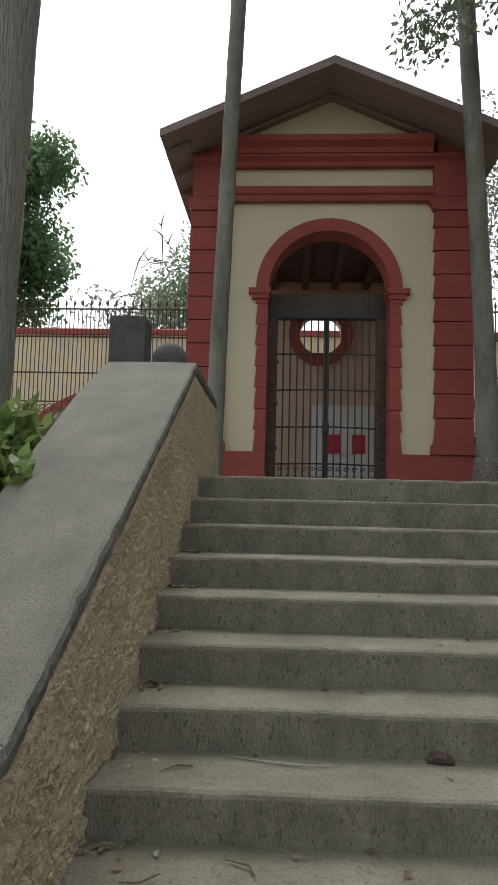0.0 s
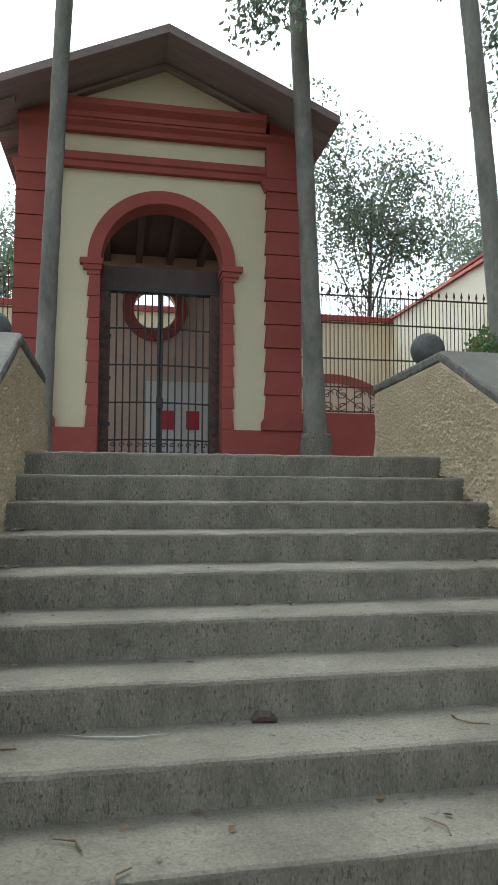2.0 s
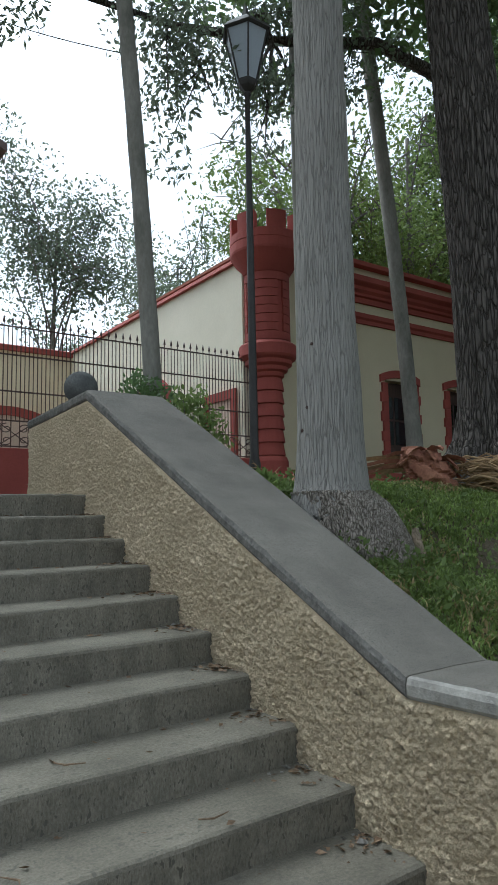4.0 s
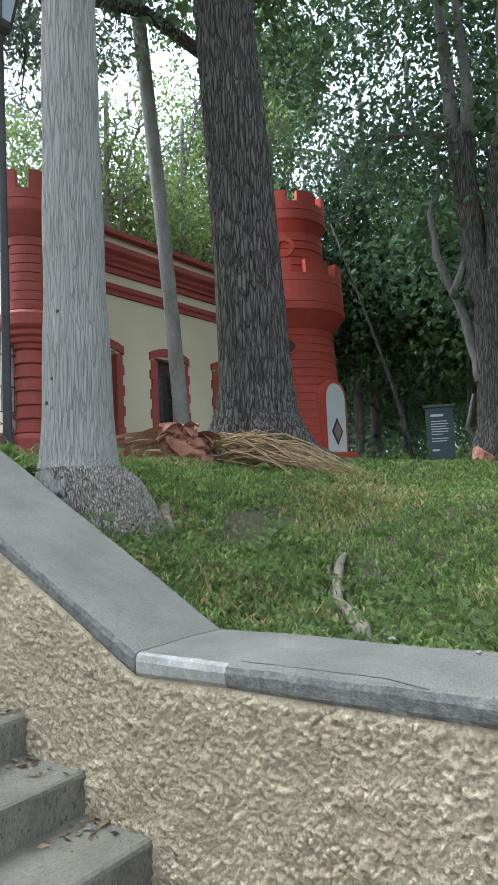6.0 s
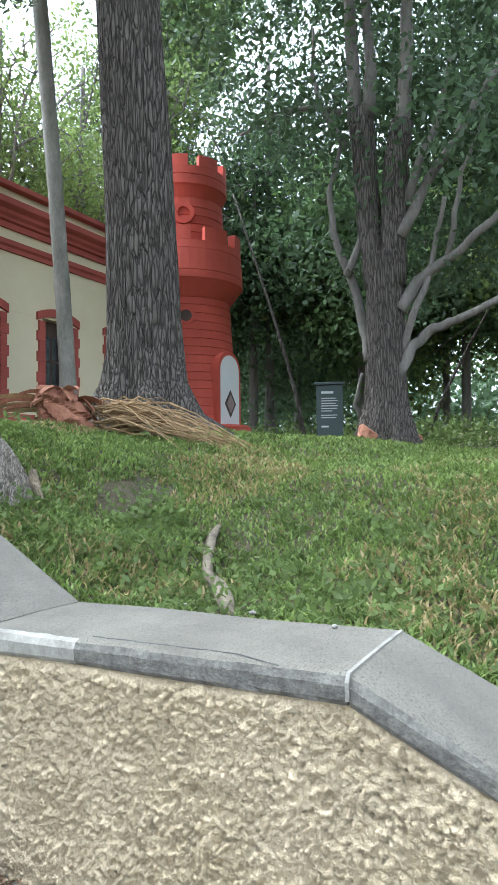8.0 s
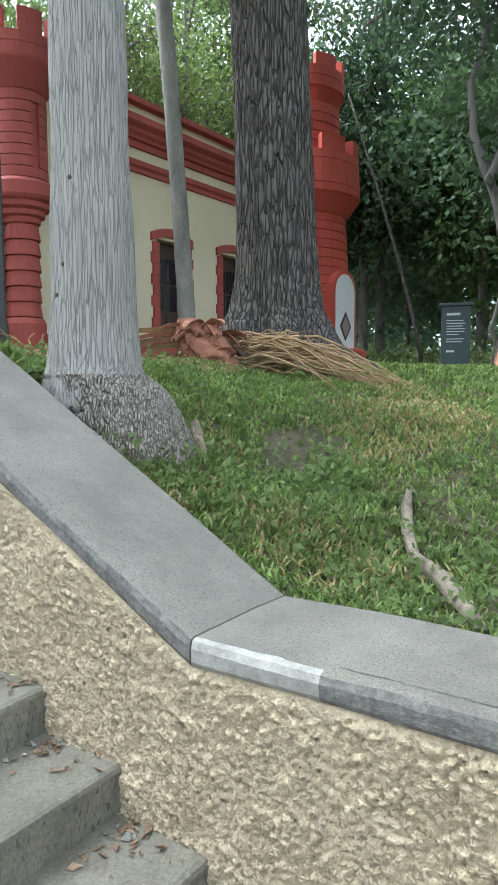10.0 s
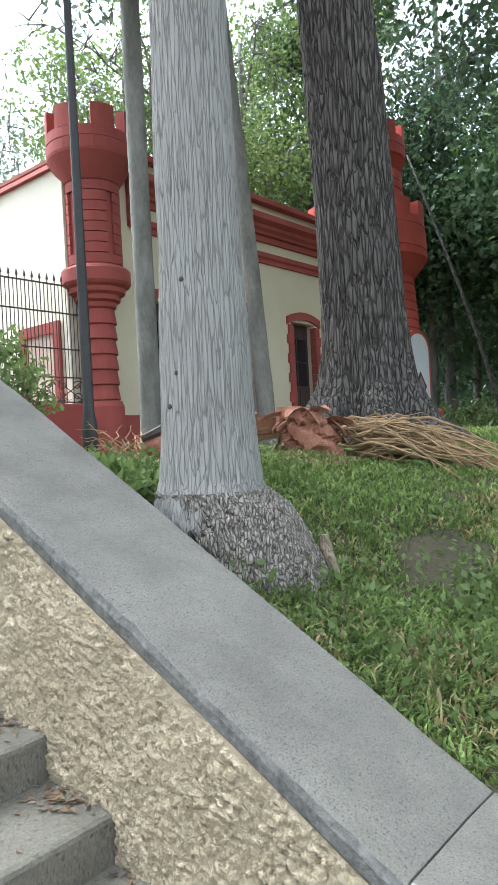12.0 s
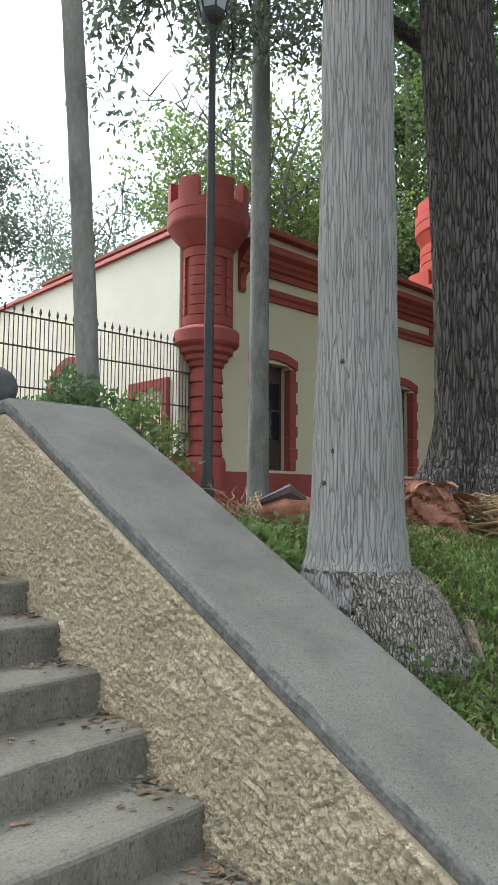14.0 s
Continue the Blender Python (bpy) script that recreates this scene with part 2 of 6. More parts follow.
def tube(bm, path, radii, seg=8, wobble=0.0, flute=0.0, flutes=9):
    """A tapered, closed tube along a path of points."""
    path = [Vector(p) for p in path]
    rings = []
    for i, p in enumerate(path):
        d = (path[min(i + 1, len(path) - 1)] - path[max(i - 1, 0)]).normalized()
        side = d.cross(Vector((0, 1, 0.01))).normalized()
        if d.cross(Vector((0, 1, 0.01))).length < 0.05:
            side = d.cross(Vector((1, 0, 0))).normalized()
        up = side.cross(d)
        ring = []
        for k in range(seg):
            a = 2 * math.pi * k / seg
            r = radii[i] * (1 + (wobble * noise.noise(p * 3 + Vector((math.cos(a), math.sin(a), 0)) * 1.5) if wobble else 0) + flute * math.cos(flutes * a + i * 0.15))
            ring.append(bm.verts.new(p + side * r * math.cos(a) + up * r * math.sin(a)))
        rings.append(ring)
    for a, b in zip(rings, rings[1:]):
        for k in range(seg):
            bm.faces.new((a[k], a[(k + 1) % seg], b[(k + 1) % seg], b[k]))
    bm.faces.new(rings[0][::-1])
    bm.faces.new(rings[-1])
    return bm


def mesh_of(name, bm, material, smooth=False):
    me = bpy.data.meshes.new(name)
    bmesh.ops.recalc_face_normals(bm, faces=bm.faces)
    bm.to_mesh(me)
    bm.free()
    me.materials.append(material)
    if smooth:
        me.polygons.foreach_set("use_smooth", [True] * len(me.polygons))
    return me


def part(name, bm, material, parent=None, label="", smooth=False):
    """Links a bmesh as one mesh object under a thing or a part."""
    ob = new(name, mesh_of(name, bm, material, smooth))
    if parent:
        ob.parent = parent
        ob.matrix_parent_inverse = parent.matrix_world.inverted()
    if label:
        ob["label"] = label
    return ob


def share(name, me, m, parent, label=""):
    """One more object on a mesh that others use too."""
    ob = new(name, me)
    ob.parent = parent
    ob.matrix_basis = m
    if label:
        ob["label"] = label
    return ob


def thing(name, label, category, group="", kind="", at=(0, 0, 0)):
    ob = new(name)
    ob.location = at
    bpy.context.view_layer.update()
    return tagged(ob, label, category, group, kind)


def raw(name, verts, faces, material, parent=None, smooth=False):
    """A mesh object from arrays."""
    me = bpy.data.meshes.new(name)
    me.from_pydata(verts, [], faces)
    me.materials.append(material)
    if smooth:
        me.polygons.foreach_set("use_smooth", [True] * len(me.polygons))
    ob = new(name, me)
    if parent:
        ob.parent = parent
    return ob


# ---- the plan ----
RISE, GOING = 0.17, 0.3675
TOP_Z, TOP_Y = 1.70, 5.975
STAIR_L, STAIR_R = 0.85, 4.03
LAND_NEAR, LAND_FAR = 1.285, 2.675
SKEW = 0.026


def nose_y(k, x=4.03):
    """Where the k-th nosing from the top lies; the lower treads are a little deeper and the flight is slightly out of square."""
    return (TOP_Y - GOING * k if k < 4 else TOP_Y - GOING * 3 - 0.376 * (k - 3)) + SKEW * (x - STAIR_R)



def cope_w(y):
    """The coping is wider along the upper slope."""
    return 0.505 + 0.16 * min(1.0, max(0.0, (y - 2.675) / 2.6))


def cope_z(y):
    """Height of the coping's upper face along the stair."""
    if y >= TOP_Y:
        return 2.545 - 0.04 * (y - TOP_Y)
    if y >= LAND_FAR:
        return 0.845 + (y - LAND_FAR) * (2.545 - 0.845) / (TOP_Y - LAND_FAR)
    if y >= LAND_NEAR:
        return 0.845 + 0.02 * (LAND_FAR - y) / (LAND_FAR - LAND_NEAR)
    return 0.865 - (LAND_NEAR - y) * 0.47


def smooth01(v):
    v = min(max(v, 0.0), 1.0)
    return v * v * (3 - 2 * v)


HOLLOW = (5.97, 3.47)


def ground_z(x, y):
    """The banks beside the stair, the plateau round the buildings and the slope below."""
    edge = min(0.8 + 0.40 * (y - LAND_FAR), 1.72) if y > LAND_FAR else (0.8 if y > LAND_NEAR else 0.8 - 0.40 * (LAND_NEAR - y))
    edge = max(edge, -3.0)
    low, high = 1.36 + 0.37 * smooth01((y - 2.6) / 2.4), 1.53 + 0.05 * min(max(y - 1.0, 0.0), 5.0)
    plateau = low + (high - low) * smooth01((x - 12.0) / 6.0) + 0.012 * min(max(x - 7.0, 0.0), 6.0)
    side = x - 4.45 if x > 2.4 else 0.30 - x
    s = smooth01(side / 2.9) ** 1.15
    z = edge + (plateau - edge) * s
    if y > 5.9:
        plaza = smooth01((y - 5.9) / 1.4) * (1 if x < 5.5 else smooth01(1 - (x - 5.5) / 2.0))
        z += (1.69 - z) * plaza
    if 0.45 < x < 4.36 and y < 7.3:
        z = -1.2 if y > 1 else -1.2 - 0.47 * (1 - y)
        z = max(z, -5.0)
    bumps = 0.06 * noise.noise((x * 0.9, y * 0.9, 0)) + 0.045 * noise.noise((x * 2.6, y * 2.6, 4))
    if y > 7.2 and x < 7 or 0.3 < x < 4.42:
        bumps = 0
    z -= 0.11 * math.exp(-((x - 5.5) / 0.5) ** 2 - ((y - 3.6) / 0.6) ** 2) * smooth01(side / 0.5)
    z -= 0.08 * math.exp(-((x - 5.25) / 0.45) ** 2 - ((y - 2.35) / 0.4) ** 2) * smooth01(side / 0.4)
    z -= 0.06 * math.exp(-((x - HOLLOW[0]) / 0.2) ** 2 - ((y - HOLLOW[1]) / 0.15) ** 2)
    return z + bumps * smooth01(side / 0.6)


def steps_between(stops):
    out = []
    for (a, b, n) in stops:
        out += [a + (b - a) * i / n for i in range(n)]
    return out + [stops[-1][1]]


gx = steps_between([(-400, -60, 8), (-60, -8, 16), (-8, 0.30, 26), (0.30, 0.46, 1), (0.46, 4.3, 4), (4.3, 4.42, 1), (4.42, 9, 48), (9, 22, 32), (22, 70, 16), (70, 400, 8)])
gy = steps_between([(-400, -60, 6), (-60, -6, 14), (-6, 0, 20), (0, 8, 80), (8, 22, 20), (22, 70, 14), (70, 400, 8)])
verts = [(x, y, ground_z(x, y)) for y in gy for x in gx]
nx = len(gx)
faces = [(j * nx + i, j * nx + i + 1, (j + 1) * nx + i + 1, (j + 1) * nx + i) for j in range(len(gy) - 1) for i in range(nx - 1)]
ground = tagged(raw("ground", verts, faces, EARTH, smooth=True), "grassy earth banks and level park ground", "ground", kind="structure")

plaza = thing("pavement", "grey concrete paving before the gatehouse", "pavement", kind="structure")
part("slab", box(-6, 9.2, 6.2, 10.3, 1.55, 1.70), PAVING, plaza)
part("slab", box(-9, 9.0, 10.9, 19.2, 1.55, 1.705), PAVING, plaza)

# ---- stair ----
stairs = thing("stairs", "broad worn grey concrete stair in two flights", "stairs", kind="structure")


def step_mesh(name, y0, y1, z1, deep):
    """One step with a softly worn, chipped nosing."""
    n = 150
    prof = [(y0 + 0.004, z1 - deep), (y0 + 0.002, z1 - 0.06), (y0, z1 - 0.022), (y0 + 0.006, z1 - 0.008), (y0 + 0.02, z1), (y0 + 0.1, z1 - 0.002), (y1, z1 + 0.003), (y1, z1 - deep)]
    vs, fs = [], []
    seed = z1 * 7.3
    for i in range(n + 1):
        x = STAIR_L - 0.06 + (STAIR_R - STAIR_L + 0.12) * i / n
        for k, (y, z) in enumerate(prof):
            wear = max(0.0, noise.noise((x * 5, seed, 1)) - 0.15) * 0.013 + max(0.0, noise.noise((x * 17, seed, 3)) - 0.2) * 0.016
            soft = 0.006 * noise.noise((x * 1.3, seed, k * 0.2))
            if k in (2, 3, 4):
                y, z = y + wear * 0.7, z - wear * (0.8 if k > 2 else 0.4)
            vs.append((x, y + soft + SKEW * (x - STAIR_R), z + soft * 0.6))
    m = len(prof)
    for i in range(n):
        for k in range(m):
            a, b = i * m + k, i * m + (k + 1) % m
            fs.append((a, b, b + m, a + m))
    fs += [tuple(range(m)), tuple(n * m + k for k in range(m))[::-1]]
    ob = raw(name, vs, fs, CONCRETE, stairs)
    # risers take the lightened concrete, balancing the weaker light that reaches them
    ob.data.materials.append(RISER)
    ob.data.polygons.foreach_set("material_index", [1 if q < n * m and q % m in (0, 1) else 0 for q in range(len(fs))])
    bm = bmesh.new()
    bm.from_mesh(ob.data)
    bmesh.ops.recalc_face_normals(bm, faces=bm.faces)
    bm.to_mesh(ob.data)
    bm.free()
    return ob


for k in range(10):
    step_mesh("step", nose_y(k), nose_y(k - 1) + 0.04 if k else TOP_Y + 0.6, TOP_Z - RISE * k, RISE + 0.03)
step_mesh("landing", LAND_NEAR, LAND_FAR + 0.06, 0.0, 0.22)
for k in range(1, 9):
    y = LAND_NEAR - GOING * k
    step_mesh("step", y, y + GOING + 0.04, -RISE * k, RISE + 0.03)


def stucco_wall(name, face_x, sign, y0, y1, d=0.011, lean=0.0, foot=-2.2):
    """A side wall of thrown stucco, with real lumps on its inner face. sign: the way from the face into the wall."""
    wall = thing(name, "thick sloping stair wall of rough cream stucco", "wall", kind="structure")
    deep = 1.05
    ny, nz = int((y1 - y0) / d), int(deep / d)
    ys = y0 + np.arange(ny + 1) * d
    vs = []
    for y in ys:
        top = cope_z(y) - 0.085
        for j in range(nz + 1):
            z = top - deep * j / nz
            q = Vector((y, z, face_x))
            w = q + 0.02 * Vector((noise.noise(q * 14), noise.noise(q * 14 + Vector((7, 0, 0))), 0))
            w.y *= 0.8
            dist, cells = noise.voronoi(w * 40)
            edge = min(1.0, (dist[1] - dist[0]) * 11.0)
            tilt = 0.5 * math.sin(cells[0][0] * 12.9 + cells[0][1] * 78.2) + 0.7 * (w.y * 40 - cells[0][1])
            clump = noise.noise(q * 7)
            flake = noise.voronoi(w * 92)[0]
            lump = 0.022 * edge * (0.75 + tilt * 0.45 + 0.5 * clump) + 0.011 * min(1.0, (flake[1] - flake[0]) * 4) + 0.004 * noise.noise(q * 90) + 0.012 * noise.noise(q * 2.2)
            lump *= min(1.0, j / 5 + 0.2)
            vs.append((face_x + sign * (lean * (1 - min(1.0, j / nz * deep / 0.72)) - lump), y, z))
    m = nz + 1
    fs = [(i * m + j, i * m + j + 1, (i + 1) * m + j + 1, (i + 1) * m + j) if sign > 0 else (i * m + j, (i + 1) * m + j, (i + 1) * m + j + 1, i * m + j + 1) for i in range(ny) for j in range(nz)]
    raw("stucco_face", vs, fs, STUCCO, wall, smooth=True)
    # the body behind the face
    line = [(foot, -3.2)] + [(y, cope_z(y) - 0.09) for y in (foot, LAND_NEAR, LAND_FAR, TOP_Y, y1)] + [(y1 + 0.3, 1.5), (y1 + 0.3, -0.4), (3.5, -0.6)]
    a, b = face_x + sign * (0.035 + lean), face_x + sign * (0.44 + lean)
    part("core", prism(line, min(a, b), max(a, b), "x"), STUCCO, wall)
    return wall


wall_r = stucco_wall("wall_stair_east", STAIR_R, 1, -0.9, 7.42, 0.0075)
wall_l = stucco_wall("wall_stair_west", STAIR_L, -1, 1.0, 7.42, 0.009, 0.05)


def coping(name, face_x, sign, joints):
    """A concrete coping with a rounded lip, laid in lengths with open joints."""
    cope = thing(name, "smooth grey concrete coping with a worn dark edge", "coping", kind="structure")
    for (ya, yb) in zip(joints, joints[1:]):
        ya, yb = ya + 0.003, yb - 0.003
        n = max(6, int((yb - ya) / 0.02))
        prof = [(-0.018, -0.085), (-0.030, -0.07), (-0.032, -0.03), (-0.022, -0.008), (-0.004, 0.0), (0.1, 0.002), (0.3, 0.003), (9.0, 0.0), (9.01, -0.01), (9.01, -0.085)]
        vs, fs, dark = [], [], []
        for i in range(n + 1):
            y = ya + (yb - ya) * i / n
            for k, (o, h) in enumerate(prof):
                if o > 1:
                    o = o - 9.01 + cope_w(y)
                chip = 0.016 * max(0, noise.noise((y * 9, o * 20, face_x)) - 0.05) + 0.008 * max(0, noise.noise((y * 31, o * 40, face_x))) if k in (1, 2, 3, 4) else 0
                wob = 0.004 * noise.noise((y * 2.0, k, face_x))
                vs.append((face_x + sign * (o + chip + wob), y, cope_z(y) + h + wob))
        m = len(prof)
        for i in range(n):
            for k in range(m):
                a, b = i * m + k, i * m + (k + 1) % m
                fs.append((a, b, b + m, a + m))
                white = name.endswith("east") and 2.23 < ya + (yb - ya) * (i + 0.5) / n < LAND_FAR
                dark.append((2 if white and k in (0, 1, 2, 3) else 1) if k in (0, 1, 2) or white and k == 3 else 0)
        fs += [tuple(range(m)), tuple(n * m + k for k in range(m))[::-1]]
        dark += [False, False]
        ob = raw("coping_slab", vs, fs, COPING, cope)
        ob.data.materials.append(WORN_EDGE)
        ob.data.materials.append(WHITEWASH)
        ob.data.polygons.foreach_set("material_index", [int(q) for q in dark])
        bm = bmesh.new()
        bm.from_mesh(ob.data)
        bmesh.ops.recalc_face_normals(bm, faces=bm.faces)
        bm.to_mesh(ob.data)
        bm.free()
    return cope


cope_east = coping("coping_east", STAIR_R, 1, [-2.2, LAND_NEAR, LAND_FAR, TOP_Y, 7.45])
# a crack wanders along the level coping behind its lip
crack = [(STAIR_R + 0.03 + 0.012 * noise.noise((q * 0.6, 3, 0)) - (0.06 * max(0.0, q - 26) / 8), 2.2 - q * 0.021) for q in range(35)]
part("crack", tube(bmesh.new(), [(a, b, cope_z(b) + 0.0015) for a, b in crack], [0.0022 + 0.001 * noise.noise((q * 0.9, 0, 1)) for q in range(35)], 5), STONE, cope_east, "thin dark crack in the coping")
coping("coping_west", STAIR_L - 0.05, -1, [-2.2, LAND_NEAR, LAND_FAR, TOP_Y, 7.45])


mortar = tagged(part("mortar_joint", prism([(STAIR_R - 0.034, 0.795), (STAIR_R - 0.036, 0.845), (STAIR_R - 0.02, 0.868), (STAIR_R + 0.1, 0.8705), (STAIR_R + 0.3, 0.8715), (STAIR_R + 0.5, 0.8685), (STAIR_R + 0.5, 0.785)], LAND_NEAR - 0.006, LAND_NEAR + 0.005), WHITEWASH), "pale mortar joint across the coping", "trim", kind="structure")


def stone_ball(x, y, z, r):
    ball = thing("stone_ball", "dark weathered stone ball finial on the stair wall", "finial", "stone balls", at=(x, y, z))
    prof = [(0.0 + r * math.sin(math.pi * k / 16) + 0.0005, r - r * math.cos(math.pi * k / 16)) for k in range(17)]
    part("sphere", lathe(prof, x, y, 28, z + 0.05), STONE, ball, smooth=True)
    part("foot", lathe([(r * 0.75, 0), (r * 0.72, 0.03), (r * 0.5, 0.075)], x, y, 24, z), STONE, ball)
    return ball


stone_ball(4.28, 6.78, cope_z(6.78), 0.155)
stone_ball(0.49, 6.68, cope_z(6.68), 0.15)

# ---- gatehouse ----
GX, GY, GB = 2.035, 10.40, 1.70
gate_house = thing("gatehouse", "small red and cream gatehouse with a gabled roof and arched gateway", "gatehouse", at=(GX, GY, GB))
ARCH_Z, R_OUT, R_IN = 4.38, 1.02, 0.84


def arch_front(half_w, top, r, spring, base, n=28):
    """Outline of a wall with an arched opening that reaches its foot."""
    pts = [(-half_w, base), (-half_w, top), (half_w, top), (half_w, base), (r, base), (r, spring)]
    pts += [(r * math.cos(math.pi * k / n), spring + r * math.sin(math.pi * k / n)) for k in range(1, n)]
    pts += [(-r, spring), (-r, base)]
    return [(GX + a, b) for a, b in pts]


part("front_wall", prism(arch_front(1.94, 6.2, 0.86, ARCH_Z + 0.06, GB), GY, GY + 0.35), CREAM, gate_house)
# the flanks, out of view, are left open to let daylight into the passage
for x0, x1 in ((GX - 1.94, GX - 1.66), (GX + 1.66, GX + 1.94)):
    part("side_wall", box(x0, x1, GY + 0.352, 11.5, GB, 5.598), RED, gate_house)
    part("side_wall_end", box(x0, x1, 13.3, 13.9, GB, 5.598), RED, gate_house)
    part("side_lintel", box(x0, x1, GY + 0.352, 13.9, 5.602, 6.3), RED, gate_house)


def ring(r0, r1, z, y0, y1, a0=0.0, a1=math.pi, n=36, cx=GX):
    pts = [(cx + r1 * math.cos(a0 + (a1 - a0) * k / n), z + r1 * math.sin(a0 + (a1 - a0) * k / n)) for k in range(n + 1)]
    pts += [(cx + r0 * math.cos(a1 - (a1 - a0) * k / n), z + r0 * math.sin(a1 - (a1 - a0) * k / n)) for k in range(n + 1)]
    return prism(pts, y0, y1)


part("arch_band", ring(R_IN, R_OUT, ARCH_Z + 0.06, GY - 0.05, GY + 0.34), RED, gate_house, "red painted arch moulding")

def mirrored(s, a, b):
    return (GX + a, GX + b) if s > 0 else (GX - b, GX - a)


for s in (-1, 1):
    # impost block of the arch, stepped
    x0, x1 = mirrored(s, R_IN - 0.03, R_OUT + 0.10)
    im = box(x0, x1, GY - 0.10, GY + 0.3, ARCH_Z - 0.02, ARCH_Z + 0.06, 0.008)
    x0, x1 = mirrored(s, R_IN - 0.01, R_OUT + 0.05)
    bm_box(im, x0, x1, GY - 0.075, GY + 0.3, ARCH_Z - 0.09, ARCH_Z - 0.022)
    x0, x1 = mirrored(s, R_IN + 0.005, R_OUT + 0.0)
    bm_box(im, x0, x1, GY - 0.055, GY + 0.3, ARCH_Z - 0.15, ARCH_Z - 0.092)
    part("impost", im, RED, gate_house)
    # rusticated blocks of the jamb, long and short in turn
    for k in range(7):
        z0 = 2.14 + k * (ARCH_Z - 0.152 - 2.14) / 7
        z1 = 2.14 + (k + 1) * (ARCH_Z - 0.152 - 2.14) / 7
        x0, x1 = mirrored(s, R_IN + 0.005, R_OUT - 0.005)
        slim = 0.028
        pts = [(x0, z0 + 0.004), (x0, z1 - 0.004), (x1 - slim, z1 - 0.004), (x1, z0 + 0.004)] if s > 0 else [(x0, z0 + 0.004), (x0 + slim, z1 - 0.004), (x1, z1 - 0.004), (x1, z0 + 0.004)]
        part("jamb_block", prism(pts, GY - 0.045, GY + 0.3), RED, gate_house)
    # corner pilaster of raised courses
    for k in range(10):
        z0, z1 = 2.3 + k * 0.335, 2.3 + (k + 1) * 0.335
        x0, x1 = mirrored(s, 1.44, 1.97)
        slim = 0.032
        q = prism([(x0, z0 + 0.008), (x0 + slim, z1 - 0.008), (x1, z1 - 0.008), (x1, z0 + 0.008)] if s > 0 else [(x0, z0 + 0.008), (x0, z1 - 0.008), (x1 - slim, z1 - 0.008), (x1, z0 + 0.008)], GY - 0.085, GY + 0.3)
        part("pilaster_block", q, RED, gate_house)
    x0, x1 = mirrored(s, 1.50, 1.94)
    part("pilaster_core", box(x0, x1, GY - 0.055, GY + 0.28, 2.14, 6.6), RED, gate_house)
    x0, x1 = mirrored(s, 1.40, 2.0)
    part("pilaster_foot", prism([(x0, 2.14), (x0, 2.25), (x0 + 0.04, 2.31), (x1 - 0.04, 2.31), (x1, 2.25), (x1, 2.14)], GY - 0.11, GY + 0.28), RED, gate_house)
    x0, x1 = mirrored(s, 1.38, 2.02)
    part("pilaster_cap", prism([(x0 + 0.06, 5.56), (x0, 5.68), (x0, 5.74), (x1, 5.74), (x1, 5.68), (x1 - 0.06, 5.56)], GY - 0.12, GY + 0.28), RED, gate_house)
    x0, x1 = mirrored(s, R_IN + 0.003, 2.0)
    part("plinth", box(x0, x1, GY - 0.07, GY + 0.28, GB, 2.138, 0.01), RED, gate_house)

part("architrave", prism([(GY - 0.09, 5.70), (GY - 0.09, 5.78), (GY - 0.12, 5.80), (GY - 0.12, 5.90), (GY + 0.3, 5.90), (GY + 0.3, 5.70)], GX - 1.44, GX + 1.44, "x"), RED, gate_house)
for s in (-1, 1):
    x0, x1 = mirrored(s, 1.442, 1.945)
    part("frieze_block", box(x0, x1, GY - 0.12, GY + 0.3, 5.745, 6.2, 0.01), RED, gate_house)
# stepped cornice below the gable
low = [(GY + 0.3, 6.2), (GY - 0.1, 6.2), (GY - 0.1, 6.27), (GY - 0.16, 6.32), (GY - 0.16, 6.36), (GY + 0.3, 6.36)]
part("cornice", prism(low, GX - 1.96, GX + 1.96, "x"), RED, gate_house)
high = [(GY + 0.3, 6.362), (GY - 0.18, 6.362), (GY - 0.18, 6.44), (GY - 0.27, 6.50), (GY - 0.27, 6.585), (GY + 0.3, 6.61)]
part("cornice", prism(high, GX - 1.42, GX + 1.42, "x"), RED, gate_house)
EAVE_Z, APEX_Z, HALF, FRONT = 6.34, 7.35, 2.30, 9.58
part("tympanum", prism([(GX - 1.36, 6.612), (GX, 7.24), (GX + 1.36, 6.612)], GY - 0.05, GY + 0.25), CREAM, gate_house)
for s in (-1, 1):
    pts = [(GX, 7.25), (GX, 7.19), (GX + s * 1.3, 6.614), (GX + s * 1.42, 6.614)]
    part("raking_moulding", prism(pts, GY - 0.16, GY - 0.052), SOFFIT, gate_house)
    pts = [(GX, APEX_Z - 0.09), (GX, APEX_Z), (GX + s * HALF, EAVE_Z), (GX + s * HALF, EAVE_Z - 0.09)]
    roof = part("roof", prism(pts, FRONT, 14.2), SOFFIT, gate_house, "low-pitched roof with a deep red-brown soffit")
    part("fascia", prism([(GX, APEX_Z - 0.11), (GX, APEX_Z + 0.008), (GX + s * (HALF + 0.008), EAVE_Z + 0.008), (GX + s * (HALF + 0.008), EAVE_Z - 0.1)], FRONT - 0.025, FRONT - 0.003), SOFFIT, roof)
    for k in range(7):
        y = FRONT + 0.35 + k * 0.65
        x0, x1 = mirrored(s, 1.95, 2.26)
        z0 = EAVE_Z - 0.09 + (2.3 - 1.95) * 0.44
        part("rafter_end", prism([(GX + s * 1.95, z0 - 0.1), (GX + s * 1.95, z0 - 0.006), (GX + s * 2.25, EAVE_Z - 0.075), (GX + s * 2.25, EAVE_Z - 0.14)], y, y + 0.09), SOFFIT, roof)

